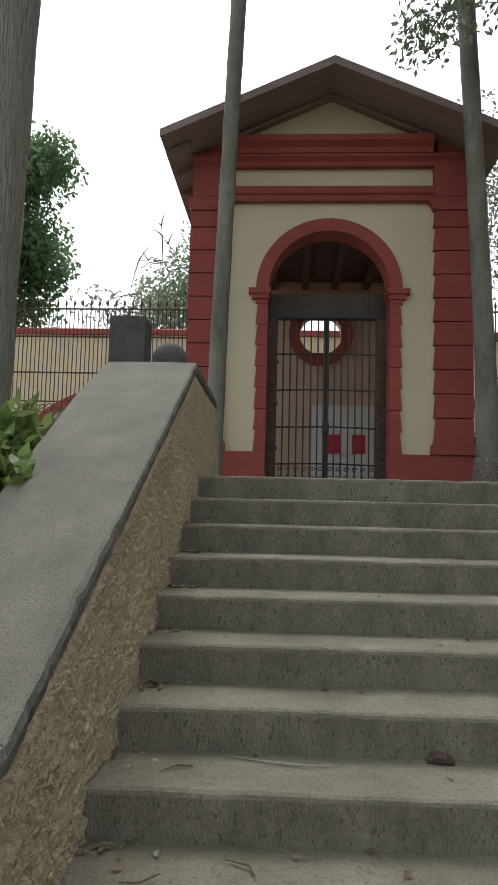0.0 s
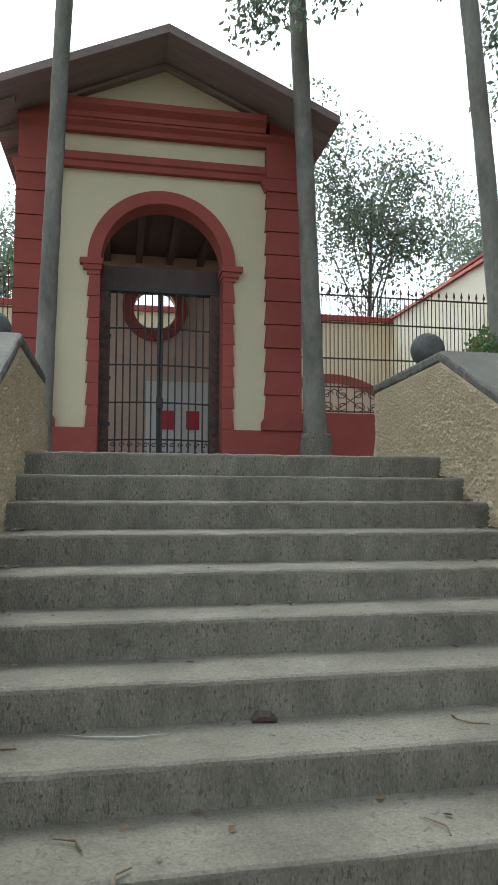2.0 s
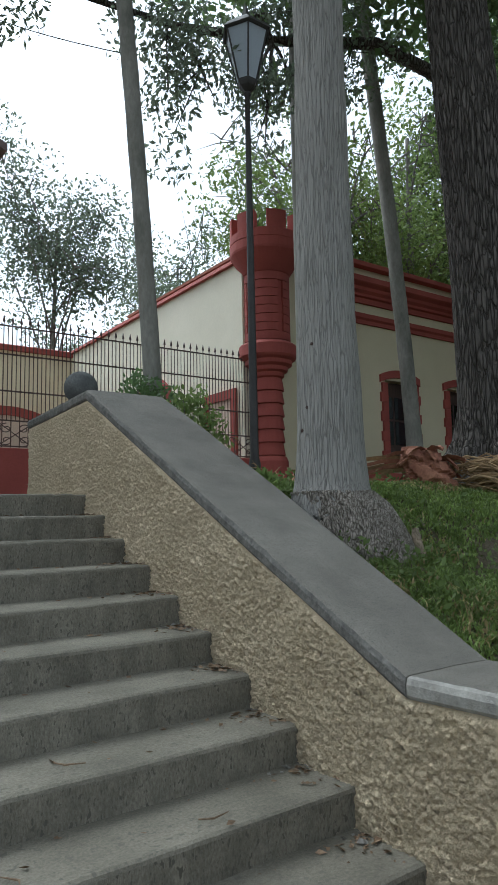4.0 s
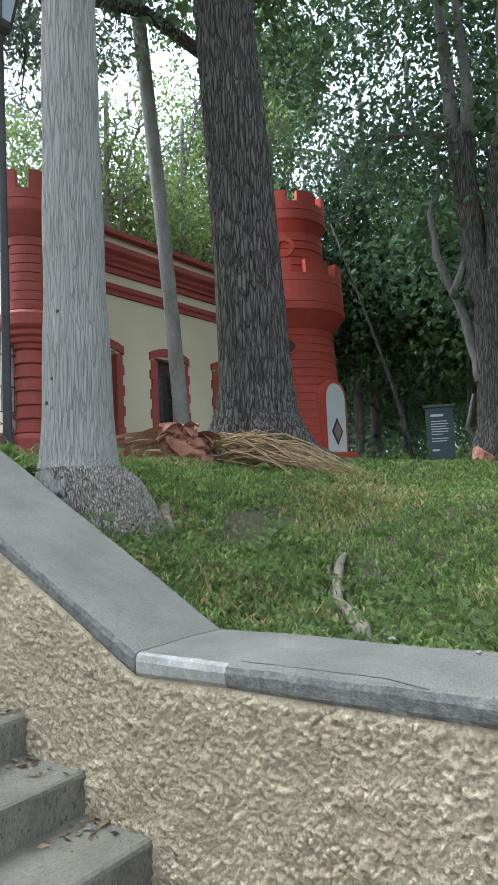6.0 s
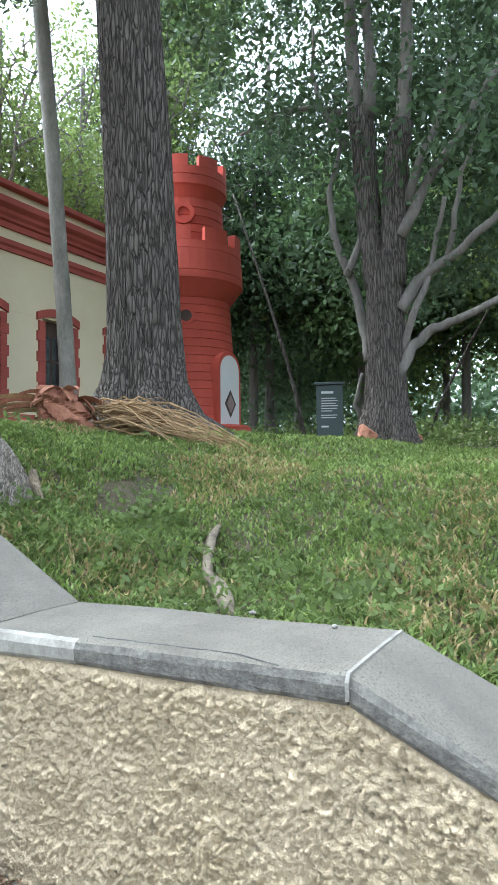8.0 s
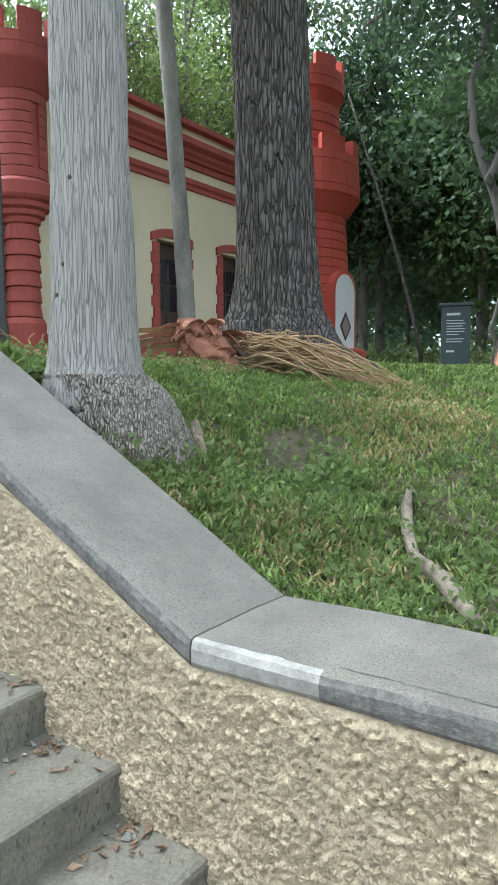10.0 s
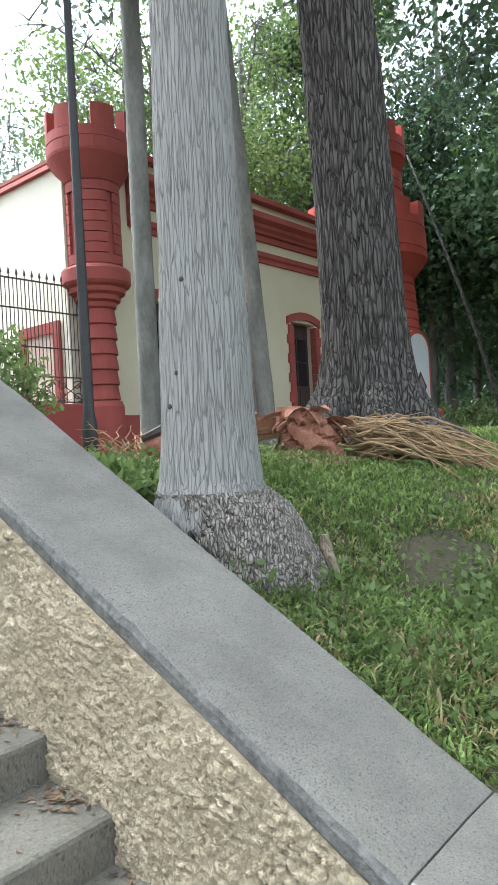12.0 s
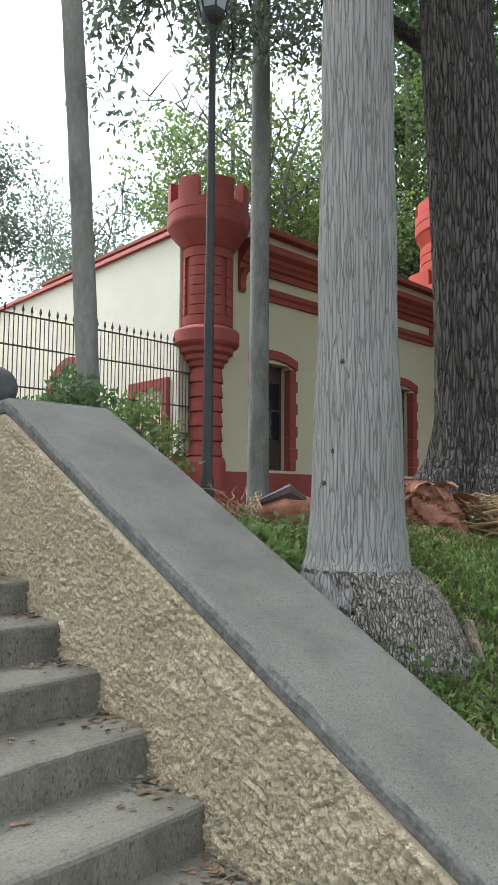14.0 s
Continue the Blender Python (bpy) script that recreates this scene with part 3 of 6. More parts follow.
# added cream linings reflect daylight into the dim passage
for s in (-1, 1):
    x0, x1 = mirrored(s, 1.63, 1.658)
    part("inner_wall", box(x0, x1, GY + 0.36, 11.49, 1.712, 5.59), CREAM, gate_house, "added cream lining that bounces light into the passage")
# the inside of the passage
part("ceiling", box(GX - 1.66, GX + 1.66, GY + 0.352, 13.55, 5.6, 5.72), DARKWOOD, gate_house)
for k in range(6):
    x = GX - 1.4 + k * 0.56
    part("ceiling_beam", box(x - 0.06, x + 0.06, GY + 0.36, 13.5, 5.44, 5.598), DARKWOOD, gate_house)
OC_Z, OC_R = 4.60, 0.39
n = 40
back = bmesh.new()
outer = [back.verts.new((GX + 1.66 * math.copysign(1, c) if abs(c) > abs(sn) * 1.0 else GX + 1.66 * c / abs(sn), 13.55, OC_Z + (1.0 * math.copysign(1, sn) if abs(sn) >= abs(c) else 1.0 * sn / abs(c)))) for c, sn in ((math.cos(2 * math.pi * (k + 0.5) / n), math.sin(2 * math.pi * (k + 0.5) / n)) for k in range(n))]
inner = [back.verts.new((GX + 0.03 + OC_R * math.cos(2 * math.pi * (k + 0.5) / n), 13.55, OC_Z + OC_R * math.sin(2 * math.pi * (k + 0.5) / n))) for k in range(n)]
fs = [back.faces.new((outer[k], outer[(k + 1) % n], inner[(k + 1) % n], inner[k])) for k in range(n)]
ext = bmesh.ops.extrude_face_region(back, geom=fs)
bmesh.ops.translate(back, verts=[v for v in ext["geom"] if isinstance(v, bmesh.types.BMVert)], vec=(0, 0.25, 0))
part("back_wall", back, BROWNWALL, gate_house, "brown plaster wall with a round opening")
part("back_wall_foot", box(GX - 1.66, GX + 1.66, 13.55, 13.8, GB, OC_Z - 1.002), BROWNWALL, gate_house)
part("back_wall_top", box(GX - 1.66, GX + 1.66, 13.55, 13.8, OC_Z + 1.002, 6.1), BROWNWALL, gate_house)
part("oculus_frame", ring(OC_R, OC_R + 0.2, OC_Z, 13.46, 13.545, 0, 2 * math.pi, 48, GX + 0.03), RED, gate_house, "thick round red opening surround")
part("passage_floor", box(GX - 1.66, GX + 1.66, GY + 0.05, 13.9, 1.6, 1.71), PAVING, gate_house)

board = thing("notice_board", "white panel with two red notices behind the gate", "notice board", at=(2.3, 13.4, 1.72))
part("panel", box(1.92, 3.03, 13.36, 13.42, 1.72, 3.25, 0.006), WHITE, board)
part("notice", box(2.20, 2.44, 13.34, 13.357, 2.38, 2.72, 0.004), REDNOTE, board)
part("notice", box(2.64, 2.88, 13.34, 13.357, 2.38, 2.72, 0.004), REDNOTE, board)

# ---- iron gate ----
iron_gate = thing("iron_gate", "closed double gate of dark iron bars with scrolled foot", "gate", at=(GX, GY + 0.42, GB))
gy0 = GY + 0.42
for s in (-1, 1):
    x0, x1 = mirrored(s, 0.72, 0.855)
    post = part("gate_post", box(x0, x1, gy0 - 0.06, gy0 + 0.14, GB, 4.13, 0.008), POSTBROWN, iron_gate, "brown cast post with relief ornament")
    for k in range(14):
        z = 1.85 + k * 0.15
        part("rosette", lathe([(0.05, 0), (0.045, 0.012), (0.02, 0.02)], 0, 0, 10), POSTBROWN, post).matrix_basis = pose((x0 + x1) / 2, gy0 - 0.062, z, 90, 0, 0)
    for z in (2.2, 2.85, 3.45):
        part("hinge", box(x0 - 0.004, x1 + 0.03 if s < 0 else x1 + 0.004, gy0 - 0.075, gy0 - 0.061, z, z + 0.05, 0.004), IRON, post)
part("lintel_bar", box(GX - 0.86, GX + 0.86, gy0 - 0.05, gy0 + 0.1, 4.135, 4.20, 0.006), IRON, iron_gate)
# dark sheet stands in for the shaded back wall seen above the gate
part("top_panel", box(GX - 0.86, GX + 0.86, gy0 - 0.02, gy0 + 0.06, 4.205, 4.5), DARKWOOD, iron_gate)
for s in (-1, 1):
    leaf = thing("gate_leaf", "", "gate")
    for key in ("category",):
        del leaf[key]
    leaf.parent = iron_gate
    leaf.matrix_parent_inverse = iron_gate.matrix_world.inverted()
    for k in range(8):
        x = GX + s * (0.02 + k * 0.1)
        part("bar", tube(bmesh.new(), [(x, gy0, GB + 0.06), (x, gy0, 4.13)], [0.011 if k else 0.022] * 2, 6), IRON, leaf)
    for z in (1.78, 2.0, 2.53, 3.07, 3.60):
        x0, x1 = mirrored(s, 0.0, 0.72)
        bow = [(x0 + (x1 - x0) * i / 8, gy0 - 0.012, z + 0.02 * math.cos((GX - (x0 + (x1 - x0) * i / 8)) * 2)) for i in range(9)]
        part("rail", tube(bmesh.new(), bow, [0.012] * 9, 6), IRON, leaf)
    for k in range(6):
        cx = GX + s * (0.07 + k * 0.115)
        for up in (1, -1):
            sc = [(cx + up * s * 0.0 + 0.045 * (1 - q / 14) * math.cos(q * 0.62), gy0 - 0.03, 1.88 + up * (0.055 + 0.04 * (1 - q / 14) * math.sin(q * 0.62))) for q in range(13)]
            part("scroll", tube(bmesh.new(), sc, [0.008] * 13, 5), IRON, leaf)
part("lock_box", box(GX - 0.05, GX + 0.05, gy0 - 0.05, gy0 - 0.025, 2.46, 2.62, 0.008), IRON, iron_gate)

# the gatehouse stands on a low platform
for ob in (gate_house, board, iron_gate):
    ob.location.z += 0.11
part("platform", box(GX - 2.6, GX + 2.6, 9.9, 14.4, 1.6, 1.808), PAVING, plaza)

# ---- fences on either side ----
def picket_mesh(h):
    bm = tube(bmesh.new(), [(0, 0, 0), (0, 0, h - 0.1)], [0.008, 0.008], 6)
    tube(bm, [(0, 0, h - 0.1), (0, 0, h - 0.085), (0, 0, h - 0.06), (0, 0, h)], [0.008, 0.022, 0.017, 0.003], 6)
    return mesh_of("picket", bm, FENCE_IRON)


PICKET = picket_mesh(1.93)
SHORT_BAR = mesh_of("bar", tube(bmesh.new(), [(0, 0, 0.39), (0, 0, 1.78)], [0.007, 0.007], 6), FENCE_IRON)
SCROLL = bmesh.new()
for a in (0, 1, 2, 3):
    for up in (1,):
        pts = []
        for q in range(16):
            rr, th = 0.105 * (1 - q / 19), q * 0.5 + a * math.pi / 2
            pts.append((0.13 * (1 if a in (0, 3) else -1) + rr * math.cos(th), 0, 0.19 + 0.085 * (1 if a < 2 else -1) + rr * 0.75 * math.sin(th)))
        tube(SCROLL, pts, [0.008] * 16, 5)
tube(SCROLL, [(-0.25, 0, 0.02), (0.25, 0, 0.36)], [0.008] * 2, 5)
tube(SCROLL, [(-0.25, 0, 0.36), (0.25, 0, 0.02)], [0.008] * 2, 5)
SCROLL = mesh_of("scroll_panel", SCROLL, FENCE_IRON)


def fence(x0, x1, y0, y1, label):
    f = thing("iron_fence", label, "fence", "iron fences", at=(x0, y0, 1.7))
    z0 = 2.57
    run = math.hypot(x1 - x0, y1 - y0)
    ang = math.degrees(math.atan2(y1 - y0, x1 - x0))
    plinth = box(0, run, -0.16, 0.16, 0, z0 - 1.7 - 0.02, 0.012)
    p = part("plinth", plinth, RED, f, "low red painted wall under the railing")
    p.matrix_parent_inverse = Matrix()
    p.matrix_basis = pose(0, 0, 0, 0, 0, ang)
    cnt = int(run / 0.125)
    for k in range(cnt):
        d = 0.06 + k * 0.125
        share("picket", PICKET, pose(d * math.cos(radians(ang)), d * math.sin(radians(ang)), z0 - 1.7), f)
        d += 0.0625
        share("bar", SHORT_BAR, pose(d * math.cos(radians(ang)), d * math.sin(radians(ang)), z0 - 1.7), f)
    for z in (0.02, 0.39, 0.82, 1.36, 1.78):
        r = part("rail", box(0, run, -0.015, 0.015, z0 - 1.7 + z - 0.009, z0 - 1.7 + z + 0.009), FENCE_IRON, f)
        r.matrix_parent_inverse = Matrix()
        r.matrix_basis = pose(0, 0, 0, 0, 0, ang)
    for k in range(int(run / 0.5)):
        d = 0.25 + k * 0.5
        share("scroll_panel", SCROLL, pose(d * math.cos(radians(ang)), d * math.sin(radians(ang)), z0 - 1.7, 0, 0, ang), f)
    return f


fence(4.12, 9.2, 10.75, 10.75, "dark iron railing with spear tips before a cream wall")
fence(-8.0, 0.14, 10.75, 10.75, "dark iron railing with spear tips west of the gatehouse")

# ---- courtyard walls ----
court = thing("wall_court", "cream courtyard wall with red-trimmed arches and coping", "wall", kind="structure")
part("back", box(-12, 9.3, 19.2, 19.5, 1.6, 6.1), PALE, court)
part("back_coping", prism([(19.1, 6.1), (19.1, 6.24), (19.35, 6.32), (19.6, 6.24), (19.6, 6.1)], -12, 9.3, "x"), RED, court)
part("side_west", box(-12.3, -12, 10.9, 19.5, 1.6, 6.1), PALE, court)


def low_arch(cx, w, spring, rise, y):
    """A wide segmental arch: red surround and a dark barred opening behind."""
    r = (w * w / 4 + rise * rise) / (2 * rise)
    a = math.asin(w / 2 / r)
    cz = spring + rise - r
    pts = [(cx + r * math.sin(-a + 2 * a * k / 24), cz + r * math.cos(-a + 2 * a * k / 24)) for k in range(25)]
    band = pts + [(cx + (r + 0.24) * math.sin(a - 2 * a * k / 24), cz + (r + 0.24) * math.cos(a - 2 * a * k / 24)) for k in range(25)]
    part("arch_band", prism(band, y - 0.1, y - 0.003), RED, court)
    part("arch_door", prism(pts + [(cx + w / 2, 1.71), (cx - w / 2, 1.71)], y - 0.04, y - 0.003), BROWNWALL, court, "shaded brown plank door")


low_arch(7.1, 3.6, 3.6, 0.75, 19.2)
low_arch(2.0, 3.2, 3.6, 0.75, 19.2)
low_arch(-3.2, 4.0, 3.6, 0.8, 19.2)
low_arch(-8.4, 3.6, 3.6, 0.75, 19.2)

# ---- long building ----
BX, BY = 9.35, 10.69
BEND = 17.2
house = thing("long_house", "long cream house with red-trimmed windows, cornice and plinth", "house", at=(BX, BY, 1.7))
WINS = [(10.36, 11.56), (12.30, 13.50), (14.29, 15.48)]
WZ0, WZ1 = 2.43, 4.33


def pier(x0, x1, z0, z1):
    part("wall", box(x0, x1, BY, BY + 0.4, z0, z1), CREAM, house)


xs = [BX] + [v for a, b in WINS for v in (a + 0.17, b - 0.17)] + [BEND]
for i in range(0, len(xs), 2):
    pier(xs[i], xs[i + 1], 1.7, WZ1)
for a, b in WINS:
    pier(a + 0.17, b - 0.17, 1.7, WZ0)
pier(BX, BEND, WZ1 + 0.001, 6.4)
part("gable_wall", box(BX - 0.42, BX, BY + 0.1, 19.2, 1.7, 6.2), WARM_WHITE, house, "pale yellow end wall")
part("gable_coping", prism([(BX - 0.5, 6.2), (BX - 0.47, 6.29), (BX + 0.05, 6.29), (BX + 0.05, 6.2)], BY + 0.1, 19.2), RED, house)
part("back_wall", box(BX, BEND, 16.2, 16.5, 1.7, 6.4), CREAM, house)
part("end_wall", box(BEND - 0.3, BEND, BY + 0.401, 16.199, 1.7, 6.4), CREAM, house)
part("roof", prism([(BX, 6.65), (BX, 6.71), (BEND, 6.71), (BEND, 6.65)], BY - 0.12, 16.5), TERRACOTTA, house)
part("parapet", box(BX, BEND, BY - 0.02, BY + 0.35, 6.4, 6.65), CREAM, house)
part("eave_tile", box(BX, BEND, BY - 0.2, BY - 0.02, 6.60, 6.70, 0.01), RED, house)
CORN_X0, CORN_X1 = BX + 0.75, 16.15
prof = [(BY, 5.86), (BY - 0.06, 5.86), (BY - 0.06, 5.97), (BY - 0.12, 5.99), (BY - 0.13, 6.04), (BY - 0.19, 6.09), (BY - 0.21, 6.15), (BY - 0.3, 6.2), (BY - 0.32, 6.22), (BY - 0.32, 6.33), (BY, 6.37)]
part("cornice", prism(prof, CORN_X0, CORN_X1, "x"), RED, house)
part("belt", prism([(BY, 5.43), (BY - 0.05, 5.43), (BY - 0.05, 5.51), (BY - 0.09, 5.55), (BY - 0.09, 5.64), (BY, 5.67)], CORN_X0 + 0.35, CORN_X1, "x"), RED, house)
# scrolled ends below the cornice
for x in (CORN_X0, CORN_X1 - 0.12):
    part("cornice_bracket", prism([(BY - 0.002, 5.5), (BY - 0.05, 5.46), (BY - 0.09, 5.52), (BY - 0.07, 5.62), (BY - 0.1, 5.74), (BY - 0.18, 5.858), (BY - 0.002, 5.858)], x, x + 0.12, "x"), RED, house)
part("plinth", box(BX + 0.1, BEND, BY - 0.07, BY - 0.002, 1.7, 2.38, 0.01), RED, house)


for (ya, yb, zt, bow) in ((11.15, 11.95, 3.7, 0.0), (13.6, 14.9, 4.1, 0.38)):
    x = BX - 0.42
    n = 12 if bow else 1
    top = [(ya + (yb - ya) * k / n, zt + bow * math.sin(math.pi * k / n)) for k in range(n + 1)]
    out = [(ya - 0.16, 1.72)] + [(a + (a - (ya + yb) / 2) * 0.32 / (yb - ya), q + 0.17) for a, q in top] + [(yb + 0.16, 1.72), (yb, 1.72)] + top[::-1] + [(ya, 1.72)]
    sd = part("side_door", prism([(ya, 1.72)] + top + [(yb, 1.72)], x - 0.02, x - 0.003, "x"), BROWNWALL, house, "brown plank door in the end wall")
    part("door_surround", prism(out, x - 0.06, x - 0.004, "x"), RED, sd)


def window(x0, x1):
    w = thing("tall_window", "", "")
    for key in ("label", "category"):
        if key in w:
            del w[key]
    w.parent = house
    w.matrix_parent_inverse = house.matrix_world.inverted()
    w["label"] = "tall dark wooden window in a toothed red surround"
    cx, width = (x0 + x1) / 2, x1 - x0
    # toothed jambs
    for s in (-1, 1):
        for k in range(9):
            z0 = WZ0 + k * (WZ1 - 0.06 - WZ0) / 9
            z1 = z0 + (WZ1 - 0.06 - WZ0) / 9
            out = width / 2 - (0.0 if k % 2 else 0.045)
            a, b = sorted((cx + s * out, cx + s * (width / 2 - 0.2)))
            part("jamb_block", box(a, b, BY - 0.05, BY + 0.1, z0 + 0.003, z1 - 0.003), RED, w)
    # segmental head
    half, rise = width / 2, 0.13
    r = (half * half + rise * rise) / (2 * rise)
    am = math.asin(half / r)
    lo = [(cx + r * math.sin(-am + 2 * am * k / 14), WZ1 - 0.04 + rise - r + r * math.cos(-am + 2 * am * k / 14)) for k in range(15)]
    part("head", prism([(x0, WZ1 - 0.06)] + [(a, b + 0.14) for a, b in lo] + [(x1, WZ1 - 0.06)] + [(a, b - 0.02) for a, b in lo[::-1] if abs(a - cx) < half - 0.16], BY - 0.055, BY + 0.09), RED, w)
    a, b = x0 + 0.18, x1 - 0.18
    part("casement", box(a, b, BY + 0.2, BY + 0.24, WZ0, WZ1 + 0.05), DARKWOOD, w)
    for q0, q1 in ((a + 0.06, cx - 0.03), (cx + 0.03, b - 0.06)):
        for z0, z1 in ((3.0, 3.5), (3.55, 4.02)):
            part("pane", box(q0, q1, BY + 0.19, BY + 0.199, z0, z1), GLASS, w)
        part("lower_panel", box(q0, q1, BY + 0.18, BY + 0.199, WZ0 + 0.08, 2.92, 0.008), DARKWOOD, w)
    return w


for a, b in WINS:
    window(a, b)


def arc_block(x, y, r0, r1, a0, a1, z0, z1, n=10):
    """A piece of a round wall between two angles in degrees."""
    at = [radians(a0 + (a1 - a0) * i / n) for i in range(n + 1)]
    pts = [(x + r1 * math.cos(a), y + r1 * math.sin(a)) for a in at] + [(x + r0 * math.cos(a), y + r0 * math.sin(a)) for a in at[::-1]]
    return prism(pts, z0, z1, "z")


def turret(x, y, label):
    """A corner turret on a corbel: coursed shaft with two sunk slits, and a flared, battlemented crown."""
    t = thing("corner_turret", label, "turret", at=(x, y, 1.7))
    part("foot", lathe([(0.33, 1.7), (0.33, 2.5), (0.30, 2.58), (0.24, 2.6)], x, y, 28), RED, t)
    part("lower_shaft", lathe([(0.225, 2.6), (0.225, 4.02)], x, y, 28), RED, t)
    for k in range(6):
        z = 2.605 + k * 0.234
        part("quoin", lathe([(0.275, z), (0.278, z + 0.012), (0.246, z + 0.222), (0.23, z + 0.228)], x, y, 28), RED, t)
    part("corbel", lathe([(0.225, 4.0), (0.28, 4.03), (0.29, 4.10), (0.35, 4.13), (0.36, 4.20), (0.43, 4.24), (0.44, 4.31), (0.50, 4.35), (0.53, 4.39), (0.53, 4.57), (0.51, 4.60), (0.44, 4.64), (0.40, 4.66)], x, y, 40), RED, t)
    part("shaft_core", lathe([(0.375, 4.66), (0.375, 5.95)], x, y, 40), RED, t)
    n = 8
    for k in range(n):
        z0, z1 = 4.662 + k * 1.25 / n, 4.662 + (k + 1) * 1.25 / n - 0.012
        if k in (0, n - 1):
            part("course", arc_block(x, y, 0.37, 0.42, 0, 359.9, z0, z1, 40), RED, t)
        else:
            part("course", arc_block(x, y, 0.37, 0.42, 188, 262, z0, z1), RED, t)
            part("course", arc_block(x, y, 0.37, 0.42, 278, 532, z0, z1, 26), RED, t)
    part("crown", lathe([(0.40, 5.9), (0.43, 5.92), (0.63, 6.22), (0.655, 6.26), (0.665, 6.3), (0.665, 6.445), (0.655, 6.45), (0.655, 6.465), (0.665, 6.47), (0.66, 6.62), (0.50, 6.62), (0.50, 6.5)], x, y, 44), RED, t)
    for k in range(7):
        a = 200 + k * 360 / 7
        part("merlon", arc_block(x, y, 0.50, 0.66, a - 16, a + 16, 6.622, 6.95, 6), RED, t)
    return t


turret(9.35, 10.6, "slim red battlemented turret corbelled out at the house corner")

# ---- round tower with a white door ----
TX, TY = 18.2, 11.05
tower = thing("round_tower", "two-stage red battlemented round tower with an arched white door", "tower", at=(TX, TY, 1.7))
part("plinth", lathe([(1.78, 1.3), (1.78, 2.34), (1.72, 2.4), (1.42, 2.42)], TX, TY, 48), RED_BRIGHT, tower)
part("shaft", lathe([(1.40, 2.4), (1.20, 5.75)], TX, TY, 48), RED_BRIGHT, tower)
for k in range(15):
    z = 2.43 + k * 0.22
    r = 1.425 - 0.2 * (z - 2.43) / 3.3
    part("course", lathe([(r - 0.025, z), (r, z + 0.012), (r - 0.01, z + 0.2), (r - 0.035, z + 0.212)], TX, TY, 48), RED_BRIGHT, tower)
part("gallery", lathe([(1.20, 5.68), (1.26, 5.72), (1.54, 6.1), (1.585, 6.14), (1.585, 6.3), (1.57, 6.31), (1.57, 6.33), (1.585, 6.34), (1.56, 6.86), (1.545, 6.87), (1.545, 6.89), (1.555, 6.9), (1.54, 7.1), (1.33, 7.1), (1.33, 6.95), (0.9, 6.95)], TX, TY, 48), RED_BRIGHT, tower)
part("upper_shaft", lathe([(1.06, 6.94), (1.02, 8.38), (1.13, 8.66), (1.17, 8.7), (1.17, 8.92), (1.155, 8.93), (1.155, 8.95), (1.17, 8.96), (1.165, 9.17), (0.97, 9.17), (0.97, 9.0)], TX, TY, 44), RED_BRIGHT, tower)
for k in range(6):
    z = 7.0 + k * 0.225
    part("course", lathe([(1.05, z), (1.085 - 0.006 * k, z + 0.012), (1.08 - 0.006 * k, z + 0.2), (1.045, z + 0.21)], TX, TY, 44), RED_BRIGHT, tower)
for r0, r1, z0, z1, cnt, first, half in ((1.33, 1.54, 7.102, 7.47, 9, 246, 13), (0.97, 1.165, 9.172, 9.46, 8, 248, 15)):
    for k in range(cnt):
        a = first + k * 360 / cnt
        part("merlon", arc_block(TX, TY, r0, r1, a - half, a + half, z0, z1, 6), RED_BRIGHT, tower)
TURN_DOOR = 265


def on_tower(bm, name, material, z, ang, label=""):
    ob = part(name, bm, material, tower, label)
    ob.matrix_parent_inverse = Matrix()
    ob.matrix_basis = pose(0, 0, z - 1.7, 0, 0, ang + 90)
    return ob


def arched(w, h, r):
    return [(-w, 0), (-w, h)] + [(w * math.cos(math.pi - math.pi * k / 10), h + r * math.sin(math.pi * k / 10)) for k in range(1, 10)] + [(w, h), (w, 0)]


on_tower(prism(arched(0.51, 2.08, 0.5), -1.46, -1.0), "door_surround", RED_BRIGHT, 1.75, TURN_DOOR)
white_door = on_tower(prism(arched(0.42, 2.06, 0.42), -1.475, -1.1), "door", WHITE, 1.75, TURN_DOOR, "white arched door")
on_tower(prism([(-0.25, 0), (0, 0.36), (0.25, 0), (0, -0.36)], -1.49, -1.477), "diamond_frame", DARKWOOD, 2.95, TURN_DOOR, "dark diamond frame on the door")
on_tower(prism([(-0.17, 0), (0, 0.26), (0.17, 0), (0, -0.26)], -1.496, -1.4915), "diamond_plate", SOFFIT, 2.95, TURN_DOOR)
# solid dark disc paints the shade inside the hooded hole
on_tower(ring(0.0, 0.15, 0, -1.285, -1.2, 0, 2 * math.pi, 20, 0), "porthole", DARKWOOD, 5.2, 214, "dark disc standing for the shade in a round opening")
on_tower(ring(0.15, 0.23, 0, -1.31, -1.15, 0, 2 * math.pi, 24, 0), "porthole_hood", RED_BRIGHT, 5.2, 214)
on_tower(ring(0.16, 0.28, 0, -1.12, -0.95, 0, 2 * math.pi, 28, 0), "round_moulding", RED_BRIGHT, 7.93, 212)

